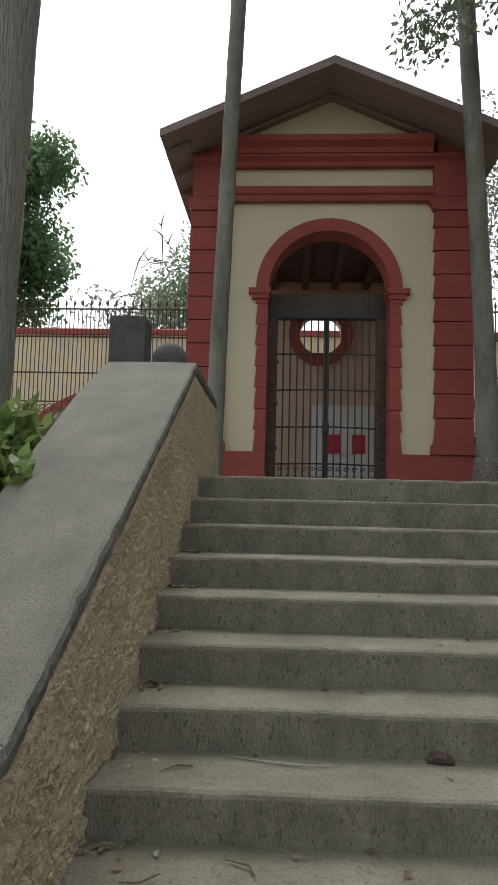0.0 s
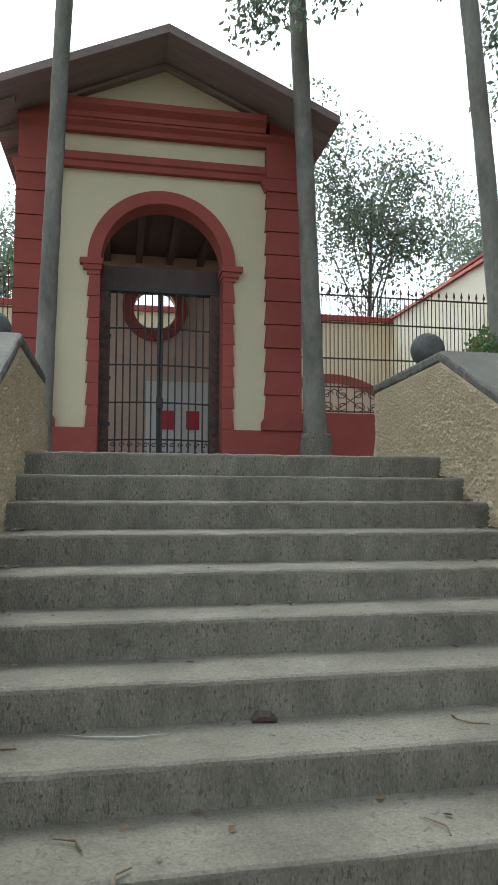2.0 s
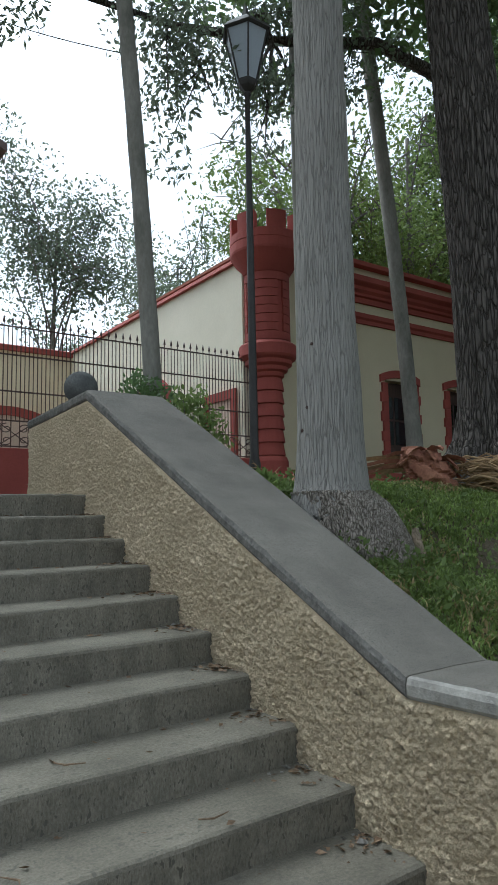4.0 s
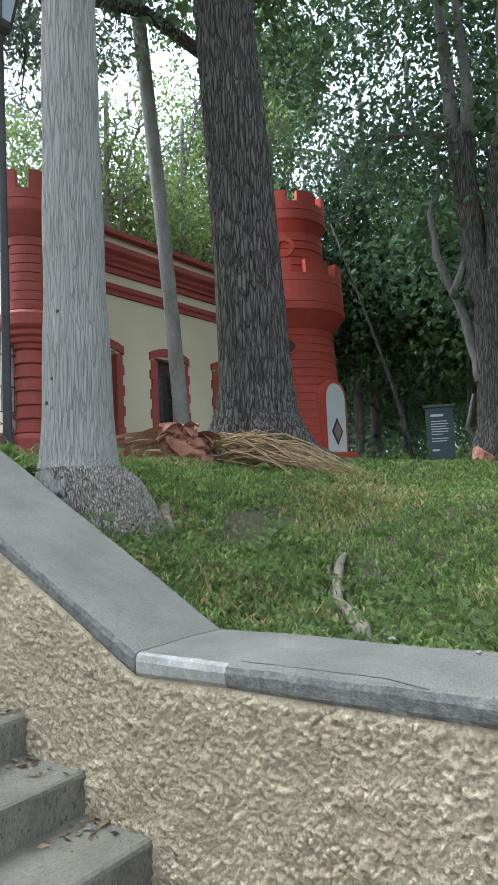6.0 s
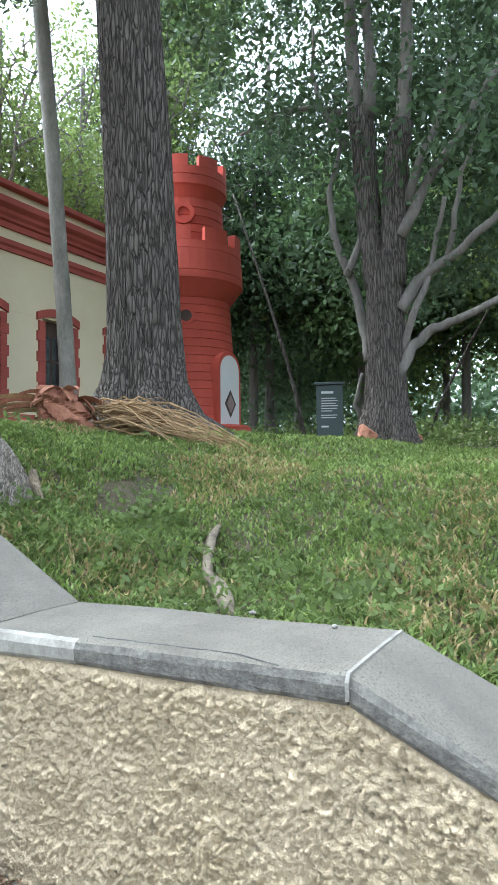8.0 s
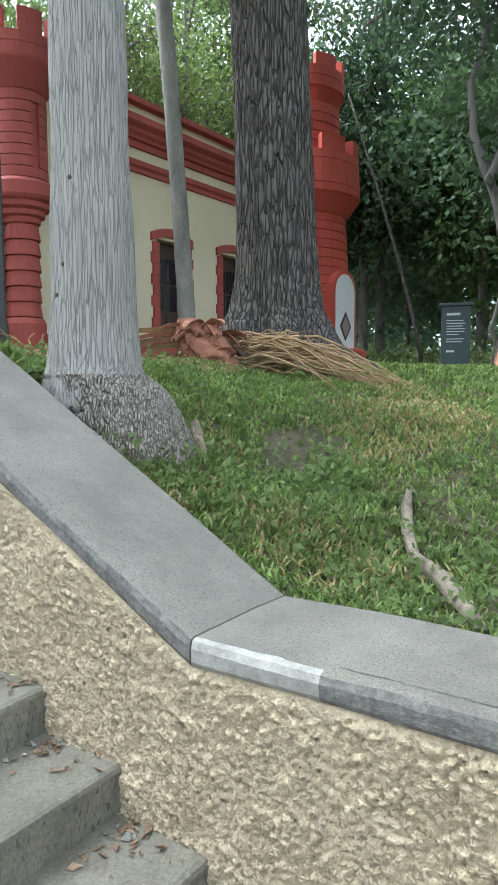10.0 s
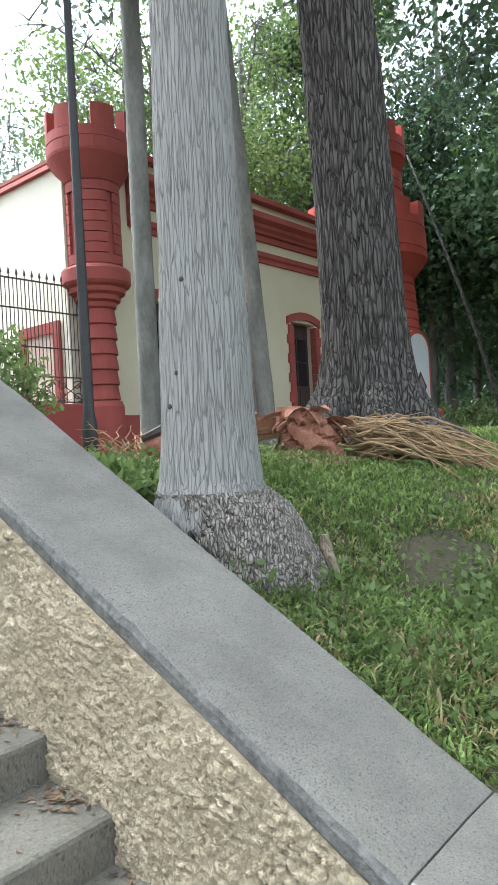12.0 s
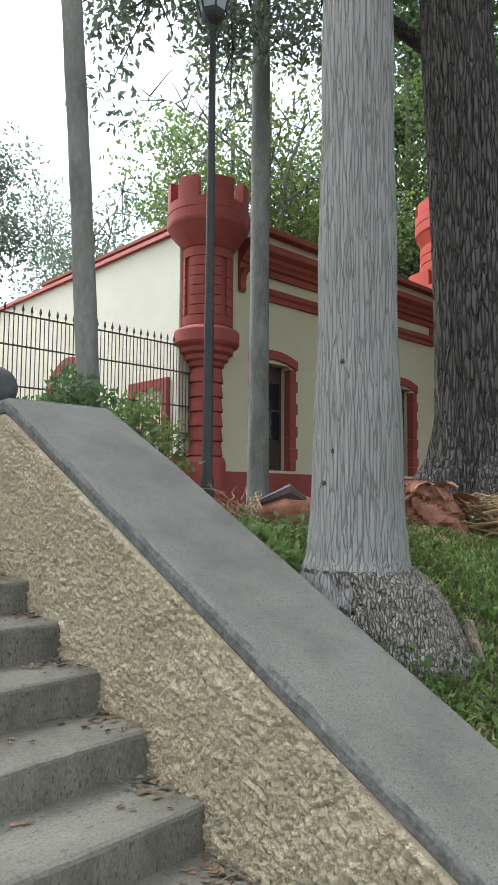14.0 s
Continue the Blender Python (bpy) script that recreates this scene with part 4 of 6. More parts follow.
# ---- trees ----
def leaves(name, centres, per, spread, size, material, parent, rng, droop=0.3, narrow=0.4):
    """Many small leaves in clumps round the given places, as one mesh."""
    centres = np.array(centres, float)
    c = np.repeat(centres, per, axis=0)
    n = len(c)
    off = rng.normal(0, 1, (n, 3))
    off /= np.maximum(1, np.linalg.norm(off, axis=1, keepdims=True) / 1.6)
    p = c + off * np.array([spread, spread, spread * 0.75])
    d = rng.normal(0, 1, (n, 3))
    d[:, 2] -= droop
    d /= np.linalg.norm(d, axis=1, keepdims=True)
    s = np.cross(d, rng.normal(0, 1, (n, 3)))
    s /= np.linalg.norm(s, axis=1, keepdims=True)
    L = size * rng.uniform(0.6, 1.3, (n, 1))
    w = L * narrow * 0.5
    quad = np.stack([p, p + d * L * 0.5 + s * w, p + d * L, p + d * L * 0.5 - s * w], 1).reshape(-1, 3)
    me = bpy.data.meshes.new(name)
    me.vertices.add(4 * n)
    me.vertices.foreach_set("co", quad.ravel())
    me.loops.add(4 * n)
    me.loops.foreach_set("vertex_index", np.arange(4 * n))
    me.polygons.add(n)
    me.polygons.foreach_set("loop_start", np.arange(n) * 4)
    me.polygons.foreach_set("loop_total", np.full(n, 4))
    me.materials.append(material)
    me.update()
    ob = new(name, me)
    ob.parent = parent
    if parent:
        ob.matrix_parent_inverse = parent.matrix_world.inverted()
    return ob


def bark_tube(path, radii, seg, rows, around, upward, depth, z_seed=0.0, lobed=0.0, jag=0.0):
    """A trunk with real fissures: the path is drawn out in fine rows, and ridges of stretched noise stand off it."""
    path = [np.array(p, float) for p in path]
    rings = []
    bm = bmesh.new()
    for i in range(rows + 1):
        u = i / rows * (len(path) - 1)
        k = min(int(u), len(path) - 2)
        f = u - k
        c = path[k] * (1 - f) + path[k + 1] * f
        r = radii[k] * (1 - f) + radii[k + 1] * f
        ring = []
        for s in range(seg):
            a = 2 * math.pi * s / seg
            q = Vector((math.cos(a) * r * around, math.sin(a) * r * around, c[2] * upward + z_seed))
            warp = noise.noise(q * 0.5) * 0.8
            ridge = min(1.0, abs(noise.noise(q + Vector((warp, warp, 0)))) * 5.0)
            broad = noise.noise(Vector((math.cos(a) * 1.3, math.sin(a) * 1.3, c[2] * 0.6 + z_seed)))
            rr = r * (1 + 0.05 * broad) + depth * ridge
            if lobed:
                rr += max(0.0, r - lobed) * 0.45 * (math.sin(7 * a + 2 * noise.noise((a, 0, z_seed))) + 0.4 * math.sin(3 * a + 1))
            drop = 0.0
            if jag and i < 6:
                drop = jag * (1 - i / 6) * (0.5 + 1.1 * noise.noise(Vector((math.cos(a) * 3.2, math.sin(a) * 3.2, z_seed))) + 0.9 * noise.noise(Vector((math.cos(a) * 9, math.sin(a) * 9, z_seed))))
            ring.append(bm.verts.new((c[0] + rr * math.cos(a), c[1] + rr * math.sin(a), c[2] - drop)))
        rings.append(ring)
    for a, b in zip(rings, rings[1:]):
        for k in range(seg):
            bm.faces.new((a[k], a[(k + 1) % seg], b[(k + 1) % seg], b[k]))
    bm.faces.new(rings[0][::-1])
    bm.faces.new(rings[-1])
    return bm


def palm(x, y, z0, r0, r1, height, lean, label, bark, base=None, flute=0.0):
    """A palm trunk, whose crown is above the view; lean: metres of drift at the top."""
    t = thing("palm_tree", label, "palm tree", "palms", at=(x, y, z0))
    n = 60
    path, rad = [], []
    for i in range(n + 1):
        f = i / n
        path.append((x + lean[0] * f ** 1.3, y + lean[1] * f ** 1.3, z0 - 0.1 + height * f))
        rad.append((r1 + (r0 - r1) * math.exp(-f * height / 1.15)) * (1 + 0.018 * math.sin(f * height * 7) + 0.02 * noise.noise((x, f * height * 2, 0))))
    if flute:
        # the bark ends in a torn edge over the root base
        f0 = (base[1] + 0.1 - 0.02) / height
        first = (x + lean[0] * f0 ** 1.3, y + lean[1] * f0 ** 1.3, z0 + base[1] - 0.02)
        up = [q for q in path[:31] if q[2] > first[2] + 0.05]
        rr = [r for q, r in zip(path[:31], rad[:31]) if q[2] > first[2] + 0.05]
        part("trunk", bark_tube([first] + up, [r0 * 1.03] + rr, 170, 260, 34, 3.0, 0.007, x, 0.0, 0.09), bark, t, smooth=True)
        part("upper_trunk", tube(bmesh.new(), path[30:], rad[30:], 32, 0.03), bark, t, smooth=True)
    else:
        part("trunk", tube(bmesh.new(), path, rad, 40, 0.03), bark, t, smooth=True)
    if base:
        bp, br = [], []
        for k in range(13):
            u = 1 - k / 12
            bp.append((x + base[2] * u ** 0.55 * 0.85, y - base[2] * u ** 0.55 * 0.75, z0 - 0.75 + (1 - u) * (base[1] + 0.85)))
            br.append(r0 * 0.93 + (base[0] - r0 * 0.93) * u ** 0.8)
        bx = bark_tube(bp, br, 130 if flute else 30, 110 if flute else 20, 30, 9, 0.022, x + 3)
        part("root_swelling", bx, BASE_BARK, t, "dark fibrous swollen root base", smooth=True)
    top = path[-1]
    rng = np.random.default_rng(int(x * 100) % 1000)
    crown = bmesh.new()
    for k in range(14):
        a = k * 2.4
        el = rng.uniform(0.1, 1.0)
        pts = [(top[0] + q * 0.35 * math.cos(a) * math.cos(el), top[1] + q * 0.35 * math.sin(a) * math.cos(el), top[2] + q * 0.35 * math.sin(el) - 0.035 * q * q) for q in range(7)]
        tube(crown, pts, [0.03, 0.025, 0.02, 0.016, 0.012, 0.008, 0.004], 4)
        for q in range(2, 7):
            for s in (-1, 1):
                tip = (pts[q][0] - s * 0.4 * math.sin(a), pts[q][1] + s * 0.4 * math.cos(a), pts[q][2] - 0.25)
                v = [crown.verts.new(p) for p in (pts[q - 1], pts[q], tip)]
                crown.faces.new(v)
    part("crown", crown, LEAF, t)
    return t


def tree(name, x, y, z0, trunk, height, crown_at, crown_r, leaf, bark, label, seed, clumps=60, per=110, size=0.16, limbs=9, flare=1.6, flute=0.0, lean=(0, 0), spread=0.55, flat=0.8, fork=0.45):
    """A tree: flared, tapered trunk, curving limbs and a loose crown of leaf clumps at the ends of its twigs."""
    rng = np.random.default_rng(seed)
    t = thing(name, label, "tree", at=(x, y, z0))
    path, rad = [], []
    n = 26
    for i in range(n + 1):
        f = i / n
        h = height * f
        path.append((x + lean[0] * f + 0.05 * trunk * math.sin(f * 9), y + lean[1] * f + 0.06 * trunk * math.cos(f * 8), z0 - 0.15 + h))
        rad.append(trunk * (1 - (0.34 if flute else 0.62) * f) * (1 + (flare - 1) * math.exp(-h / (trunk * (0.85 if flute else 1.3)))))
    if flute:
        part("trunk", bark_tube(path[:22], rad[:22], 260, 340, 16, 2.6, 0.03, seed, trunk * 1.03), bark, t, smooth=True)
        part("upper_trunk", tube(bmesh.new(), path[21:], rad[21:], 40, 0.1), bark, t, smooth=True)
    else:
        part("trunk", tube(bmesh.new(), path, rad, 20, 0.10), bark, t, smooth=True)
    ends = []
    cx, cy, cz = x + crown_at[0], y + crown_at[1], z0 + crown_at[2]
    for k in range(limbs):
        f = fork + (0.97 - fork) * k / max(1, limbs - 1)
        p0 = Vector(path[int(f * n)])
        a = k * 2.4 + rng.uniform(-0.4, 0.4)
        rr = crown_r * rng.uniform(0.6, 0.95)
        p3 = Vector((cx + rr * math.cos(a), cy + rr * math.sin(a), cz + crown_r * flat * rng.uniform(-0.5, 0.8)))
        pts = []
        for q in range(8):
            u = q / 7
            p = p0.lerp(p3, u) + Vector((0, 0, 0.18 * (p3 - p0).length * math.sin(math.pi * u))) * 0.6
            p += Vector((noise.noise((u * 3, k, seed)), noise.noise((u * 3, k + 9, seed)), 0)) * 0.25
            pts.append(p)
        r0 = rad[int(f * n)] * 0.55
        limb = bmesh.new()
        tube(limb, pts, [max(0.012, r0 * (1 - 0.88 * q / 7)) for q in range(8)], 8)
        for q in range(3, 8):
            for _ in range(2):
                e = pts[q] + Vector(rng.normal(0, 1, 3)) * crown_r * 0.24
                tube(limb, [pts[q], pts[q].lerp(e, 0.5) + Vector((0, 0, 0.08)), e], [0.03, 0.018, 0.006], 5)
                ends.append(e)
        part("limb", limb, bark, t, smooth=True)
    while len(ends) < clumps:
        d = rng.normal(0, 1, 3)
        d /= np.linalg.norm(d)
        r = crown_r * rng.uniform(0.45, 1.0)
        q = Vector((cx + d[0] * r, cy + d[1] * r, cz + d[2] * r * flat))
        if noise.noise(q * (1.3 / max(1.0, crown_r * 0.35))) > -0.12:
            ends.append(q)
    leaves("crown", ends[:clumps], per, spread, size, leaf, t, rng, 0.3, 0.55)
    return t


# palms along the stair and before the gatehouse
thick = palm(5.02, 4.2, 1.35, 0.28, 0.166, 9.0, (-0.1, -0.15), "thick grey ringed palm trunk with a swollen dark base", PLANT_PALM, (0.5, 0.2, 0.24), 0.028)
palm(-0.68, 5.60, 1.5, 0.24, 0.19, 9.0, (0.25, 0.0), "thick grey palm trunk on the west bank", PLANT_PALM, (0.38, 0.35, 0.0), 0.028)
palm(3.98, 9.5, 1.70, 0.185, 0.115, 10.5, (-0.45, 0.1), "slender green-grey palm trunk before the gatehouse", THIN_PALM, (0.23, 0.35, 0.0))
palm(0.60, 9.2, 1.70, 0.125, 0.1, 10.5, (0.3, 0.2), "slender green-grey palm trunk before the gatehouse", THIN_PALM)
palm(5.22, 7.05, 1.75, 0.115, 0.088, 10.0, (-0.66, 0.35), "slender leaning palm trunk behind the stair wall", THIN_PALM)
palm(8.14, 8.13, 1.72, 0.15, 0.115, 14.0, (0.08, 0.08), "slender grey palm trunk before the cream house", THIN_PALM)
palm(11.36, 8.95, 1.72, 0.17, 0.13, 14.0, (-0.72, 0.78), "slender leaning palm trunk before the windows", THIN_PALM)


# ---- large trees ----
def roots(t, x, y, z, r, n, seed, bark):
    """Surface roots that flare out of the foot of a trunk."""
    rng = np.random.default_rng(seed)
    for k in range(n):
        a = 2 * math.pi * (k + rng.uniform(-0.2, 0.2)) / n
        L = r * rng.uniform(1.7, 2.5)
        pts = [(x + q * L / 6 * math.cos(a + 0.1 * q * (k % 2 - 0.5)), y + q * L / 6 * math.sin(a + 0.1 * q * (k % 2 - 0.5)), z + 0.75 * r * math.exp(-q * 0.75) - 0.04 * q + 0.02) for q in range(1, 7)]
        part("root", tube(bmesh.new(), pts, [r * 0.34, r * 0.30, r * 0.24, r * 0.18, r * 0.12, r * 0.05], 10, 0.2), bark, t, smooth=True)


big = tree("large_tree", 9.33, 5.8, 1.75, 0.455, 10.5, (0.6, 1.2, 9.9), 4.0, LEAF, BARK, "large dark tree with deeply fissured bark and flared roots", 5, 150, 120, 0.2, 10, 2.6, 0.03, (-0.25, 0.35), 0.8, 0.6, 0.66)
roots(big, 9.33, 5.8, 1.72, 0.68, 11, 2, BARK)


def spreading_tree(x, z):
    """A tall tree: one stout trunk parting into two stems, each with upright limbs, and boughs that arch out low down."""
    y = 4.46
    t = thing("spreading_tree", "tall dark tree parting into upright pale grey limbs", "tree", at=(x, y, z))
    rng = np.random.default_rng(31)
    part("trunk", bark_tube([(x, y, z - 0.3), (x, y, z + 0.25), (x, y, z + 0.9), (x, y, z + 1.9), (x, y, z + 2.9), (x, y - 0.02, z + 3.7)], [0.74, 0.52, 0.38, 0.335, 0.325, 0.34], 90, 90, 12, 2.0, 0.03, 4, 0.4), BARK, t, smooth=True)

    def stem(name, pts, r0, r1, material, seg=14):
        fine = []
        for i in range(len(pts) - 1):
            for q in range(3):
                fine.append(Vector(pts[i]).lerp(Vector(pts[i + 1]), q / 3) + Vector(rng.normal(0, 1, 3)) * 0.012)
        fine.append(Vector(pts[-1]))
        m = len(fine) - 1
        part(name, tube(bmesh.new(), fine, [r0 + (r1 - r0) * q / m for q in range(m + 1)], seg, 0.1), material, t, smooth=True)
        return fine

    ends = []
    # the two main stems
    stem("stem", [(x, 4.62, 4.7), (x, 4.72, 5.8), (x, 4.82, 7.2), (x, 4.9, 8.2)], 0.22, 0.25, BARK)
    stem("stem", [(x, 4.30, 4.7), (x, 4.27, 5.8), (x, 4.22, 7.0), (x, 4.08, 7.8)], 0.26, 0.22, BARK)
    limbs = [([(5.0, 8.0), (5.06, 9.2), (5.08, 10.2), (5.1, 11.0), (5.3, 12.5)], 0.15, 0.07), ([(4.7, 8.0), (4.68, 9.0), (4.76, 10.0), (4.74, 10.8), (4.6, 12.5)], 0.13, 0.06), ([(4.06, 7.6), (4.0, 8.8), (3.96, 9.8), (3.88, 10.5), (3.8, 12.5)], 0.15, 0.08),
             ([(4.74, 3.3), (4.86, 3.95), (5.14, 4.9), (5.46, 5.9), (5.5, 6.7), (5.3, 7.75)], 0.12, 0.04), ([(5.2, 5.0), (5.0, 5.4), (4.86, 6.0)], 0.09, 0.05), ([(5.2, 7.6), (5.66, 8.4), (5.87, 9.2), (5.9, 10.2)], 0.07, 0.03),
             ([(4.2, 3.0), (3.95, 3.55), (3.6, 3.85), (3.1, 3.95), (2.2, 4.3)], 0.12, 0.06), ([(4.16, 3.4), (3.9, 4.1), (3.7, 4.6), (3.55, 5.3), (3.3, 6.2)], 0.08, 0.04), ([(4.16, 4.2), (3.85, 4.75), (3.5, 5.0), (3.0, 5.2), (2.2, 5.9)], 0.13, 0.06),
             ([(4.1, 5.6), (3.8, 6.3), (3.5, 6.8), (3.0, 7.4), (2.3, 8.4)], 0.12, 0.06), ([(4.0, 6.2), (3.7, 7.0), (3.45, 7.6), (3.2, 8.8)], 0.09, 0.04), ([(3.3, 5.1), (3.1, 5.9), (3.0, 6.6), (2.6, 7.6)], 0.06, 0.03), ([(5.3, 8.3), (5.9, 8.5), (6.7, 8.6), (7.6, 8.4)], 0.07, 0.03), ([(4.95, 2.0), (5.05, 2.5), (4.9, 3.1)], 0.05, 0.03)]
    for line, r0, r1 in limbs:
        pts = stem("limb", [(x + 0.12 * math.sin(i * 1.7 + r0 * 40), a, b) for i, (a, b) in enumerate(line)], r0, r1, BARK_PALE, 12)
        if line[-1][1] > 5.5:
            for q in range(3):
                e = pts[-1 - q] + Vector(rng.normal(0, 1, 3)) * 0.7
                ends.append(e)
    ends += [Vector((x + rng.uniform(-0.3, 5.0), rng.uniform(-4.0, 6.3), rng.uniform(8.2, 14.0))) for _ in range(210)]
    ends += [Vector((x + rng.uniform(1.5, 6.0), rng.uniform(-3.5, 6.2), rng.uniform(5.5, 9.5))) for _ in range(90)]
    ends += [Vector((x + rng.uniform(-0.5, 4.0), rng.uniform(5.8, 9.5), rng.uniform(10.2, 14.0))) for _ in range(26)]
    leaves("crown", ends, 150, 0.62, 0.18, LEAF_DARK, t, rng, 0.3, 0.5)
    return t


spreading_tree(15.0, 1.62)

# overhanging bough of the large tree, hanging before the sky
bough = thing("overhanging_bough", "leafy overhanging bough, dark against the white sky", "branch", at=(9.5, 7.5, 9.0))
rng = np.random.default_rng(77)
limb, ends = bmesh.new(), []
main = [Vector((10.9, 7.1, 8.2)), Vector((9.2, 7.5, 8.6)), Vector((7.6, 8.0, 8.3)), Vector((6.2, 8.4, 8.2)), Vector((4.8, 8.6, 8.2)), Vector((3.7, 8.7, 8.1))]
tube(limb, main, [0.11, 0.09, 0.07, 0.05, 0.035, 0.015], 8)
for i, (tip, cnt, sp) in enumerate((((6.2, 7.4, 6.6), 6, 0.32), ((5.6, 7.6, 7.2), 6, 0.36), ((6.8, 7.2, 6.0), 4, 0.28), ((6.9, 7.5, 7.0), 5, 0.35), ((3.3, 8.4, 7.6), 5, 0.26), ((3.15, 8.5, 7.05), 3, 0.16), ((2.7, 8.4, 8.2), 5, 0.35), ((4.3, 8.2, 8.3), 4, 0.35), ((7.9, 7.9, 7.5), 7, 0.45), ((8.6, 7.7, 8.2), 7, 0.5), ((5.2, 8.0, 8.4), 6, 0.4), ((7.2, 8.0, 8.6), 7, 0.5))):
    tip = Vector(tip)
    root = min(main, key=lambda p: (p - tip).length)
    mid = root.lerp(tip, 0.5) + Vector((0, 0, 0.12))
    tube(limb, [root, mid, tip], [0.035, 0.02, 0.006], 5)
    for _ in range(cnt):
        e = root.lerp(tip, rng.uniform(0.4, 1.05)) + Vector(rng.normal(0, 1, 3)) * sp
        tube(limb, [mid.lerp(tip, 0.4), e], [0.012, 0.003], 4)
        ends.append(e)
part("limb", limb, BARK, bough)
leaves("foliage", ends, 130, 0.24, 0.105, LEAF_GREY, bough, rng, 0.8, 0.4)
stray = thing("overhanging_bough", "small leafy spray hanging before the white sky", "branch", at=(0.2, 6.0, 5.9))
lb = bmesh.new()
tube(lb, [(-0.5, 5.6, 6.9), (-0.2, 5.9, 6.6), (0.1, 6.0, 6.3)], [0.02, 0.012, 0.004], 5)
part("limb", lb, BARK, stray)
leaves("foliage", [(0.05, 6.0, 6.2), (-0.15, 5.95, 6.3), (-0.35, 5.8, 6.25), (-0.3, 5.7, 6.6)], 22, 0.09, 0.11, LEAF_GREY, stray, rng, 0.8, 0.3)


# ---- trees round about ----
def park_tree(x, y, h, r, leaf, seed, label, clumps=110, per=110, size=0.2, flat=1.15, trunk=0.13, cz=None, spread=0.62, limbs=10):
    tree("park_tree", x, y, 1.7, trunk, h, (0, 0, cz or h * 0.86), r, leaf, BARK_PALE, label, seed, clumps, per, size, limbs, 1.3, 0, (0.3, 0), spread, flat, 0.4)


park_tree(10.4, 25.5, 11.0, 2.5, LEAF_GREY, 11, "airy grey-green tree behind the courtyard wall", 100, 95, 0.17, 1.45, cz=10.8)
park_tree(16.2, 26.5, 11.0, 3.4, LEAF_GREY, 12, "airy grey-green tree behind the long house", 80, 80, 0.18, 1.2, cz=10.0)
park_tree(13.6, 31.0, 7.6, 2.4, LEAF_GREY, 14, "low grey-green tree behind the courtyard wall", 55, 90, 0.2, 0.9)
park_tree(-2.6, 26.0, 9.0, 2.3, LEAF_GREY, 13, "small airy tree beyond the courtyard", 60, 120, 0.18, 1.0, cz=8.2)
park_tree(-4.6, 25.0, 7.0, 0.8, LEAF_GREY, 15, "slim young tree beyond the courtyard", 14, 90, 0.16, 1.2, 0.1, cz=6.4)
park_tree(-8.6, 24.0, 12.5, 1.7, LEAF_DARK, 16, "dense dark tree beyond the west railing", 110, 200, 0.22, 2.4, cz=9.5)
park_tree(21.5, 24.0, 14.0, 3.6, LEAF_LIGHT, 17, "light green tree behind the long house", 65, 100, 0.26, 1.2, cz=11.5, spread=0.5)
park_tree(24.0, 18.5, 13.0, 3.3, LEAF_LIGHT, 18, "light green tree behind the long house", 75, 100, 0.26, 1.3, cz=10.0, spread=0.5)
park_tree(17.5, 19.5, 13.0, 3.0, LEAF_LIGHT, 19, "slender light green tree behind the long house", 50, 100, 0.19, 1.4, cz=11.0, trunk=0.18)
park_tree(28.5, 22.0, 14.0, 3.6, LEAF_LIGHT, 20, "light green tree behind the round tower", 90, 110, 0.26, 1.3, cz=11.0, spread=0.5)
park_tree(17.2, 17.4, 13.5, 2.6, LEAF_LIGHT, 23, "light green tree rising behind the long house", 50, 100, 0.17, 1.5, cz=11.0, trunk=0.2)
park_tree(20.8, 17.2, 14.0, 3.0, LEAF_LIGHT, 24, "light green tree rising behind the long house", 70, 110, 0.17, 1.4, cz=11.0, trunk=0.2)
park_tree(23.6, 16.4, 17.5, 3.3, LEAF_LIGHT, 25, "tall light green tree rising behind the long house", 85, 110, 0.18, 1.2, cz=13.8, trunk=0.2)
park_tree(25.5, 16.4, 19.5, 3.0, LEAF, 26, "tall tree rising behind the round tower", 90, 110, 0.28, 1.3, cz=16.0, trunk=0.22, spread=0.5)
park_tree(26.5, 12.6, 16.0, 3.2, LEAF_DARK, 27, "tall airy dark tree beyond the round tower", 62, 120, 0.24, 1.3, cz=12.0, trunk=0.2, spread=0.6)
# the wood beyond the lawn
wood = [(25.5, 12.8, 11.0, 3.3, 6.0), (27.0, 9.0, 11, 3.6, 6.0), (28.5, 5.5, 12.0, 3.8, 6.5), (27.5, 1.5, 11.5, 3.8, 6.8), (30.5, 10.0, 13.0, 3.6, 8.5), (31.0, 3.5, 14.5, 4.4, 10.0), (33.5, 14.5, 10.5, 3.8, 5.5), (34.5, 7.5, 12.0, 4.2, 6.5), (34.5, -1.0, 12.5, 4.4, 7.5), (23.5, 1.0, 12.0, 3.4, 9.5), (38.0, 18.0, 11.5, 4.4, 6.0), (24.0, -4.0, 12.0, 4.0, 8.0)]
for i, (x, y, h, r, cz) in enumerate(wood):
    park_tree(x, y, h, r, (LEAF_DARK, LEAF, LEAF_DARK, LEAF_LIGHT)[i % 4], 40 + i, "dense shady tree at the edge of the wood", 125, 150, 0.27, 1.2, 0.2, cz, 0.8)
far = thing("far_wood", "dense distant wood of dark green trees", "woodland", kind="stuff", at=(45, 0, 1.7))
rng = np.random.default_rng(90)
pts = []
for k in range(650):
    a = math.radians(rng.uniform(-30, 42))
    d = rng.uniform(44, 60)
    pts.append((2 + d * math.cos(a), d * math.sin(a), 1.9 + abs(rng.normal(0, 5.5))))
leaves("foliage", pts, 60, 1.5, 0.55, LEAF_DARK, far, rng, 0.2, 0.6)
under = thing("undergrowth", "low shady undergrowth below the trees", "undergrowth", kind="stuff", at=(25, 4, 1.7))
pts = [(rng.uniform(21, 36), rng.uniform(-4, 16), 1.75 + abs(rng.normal(0, 0.35))) for _ in range(420)]
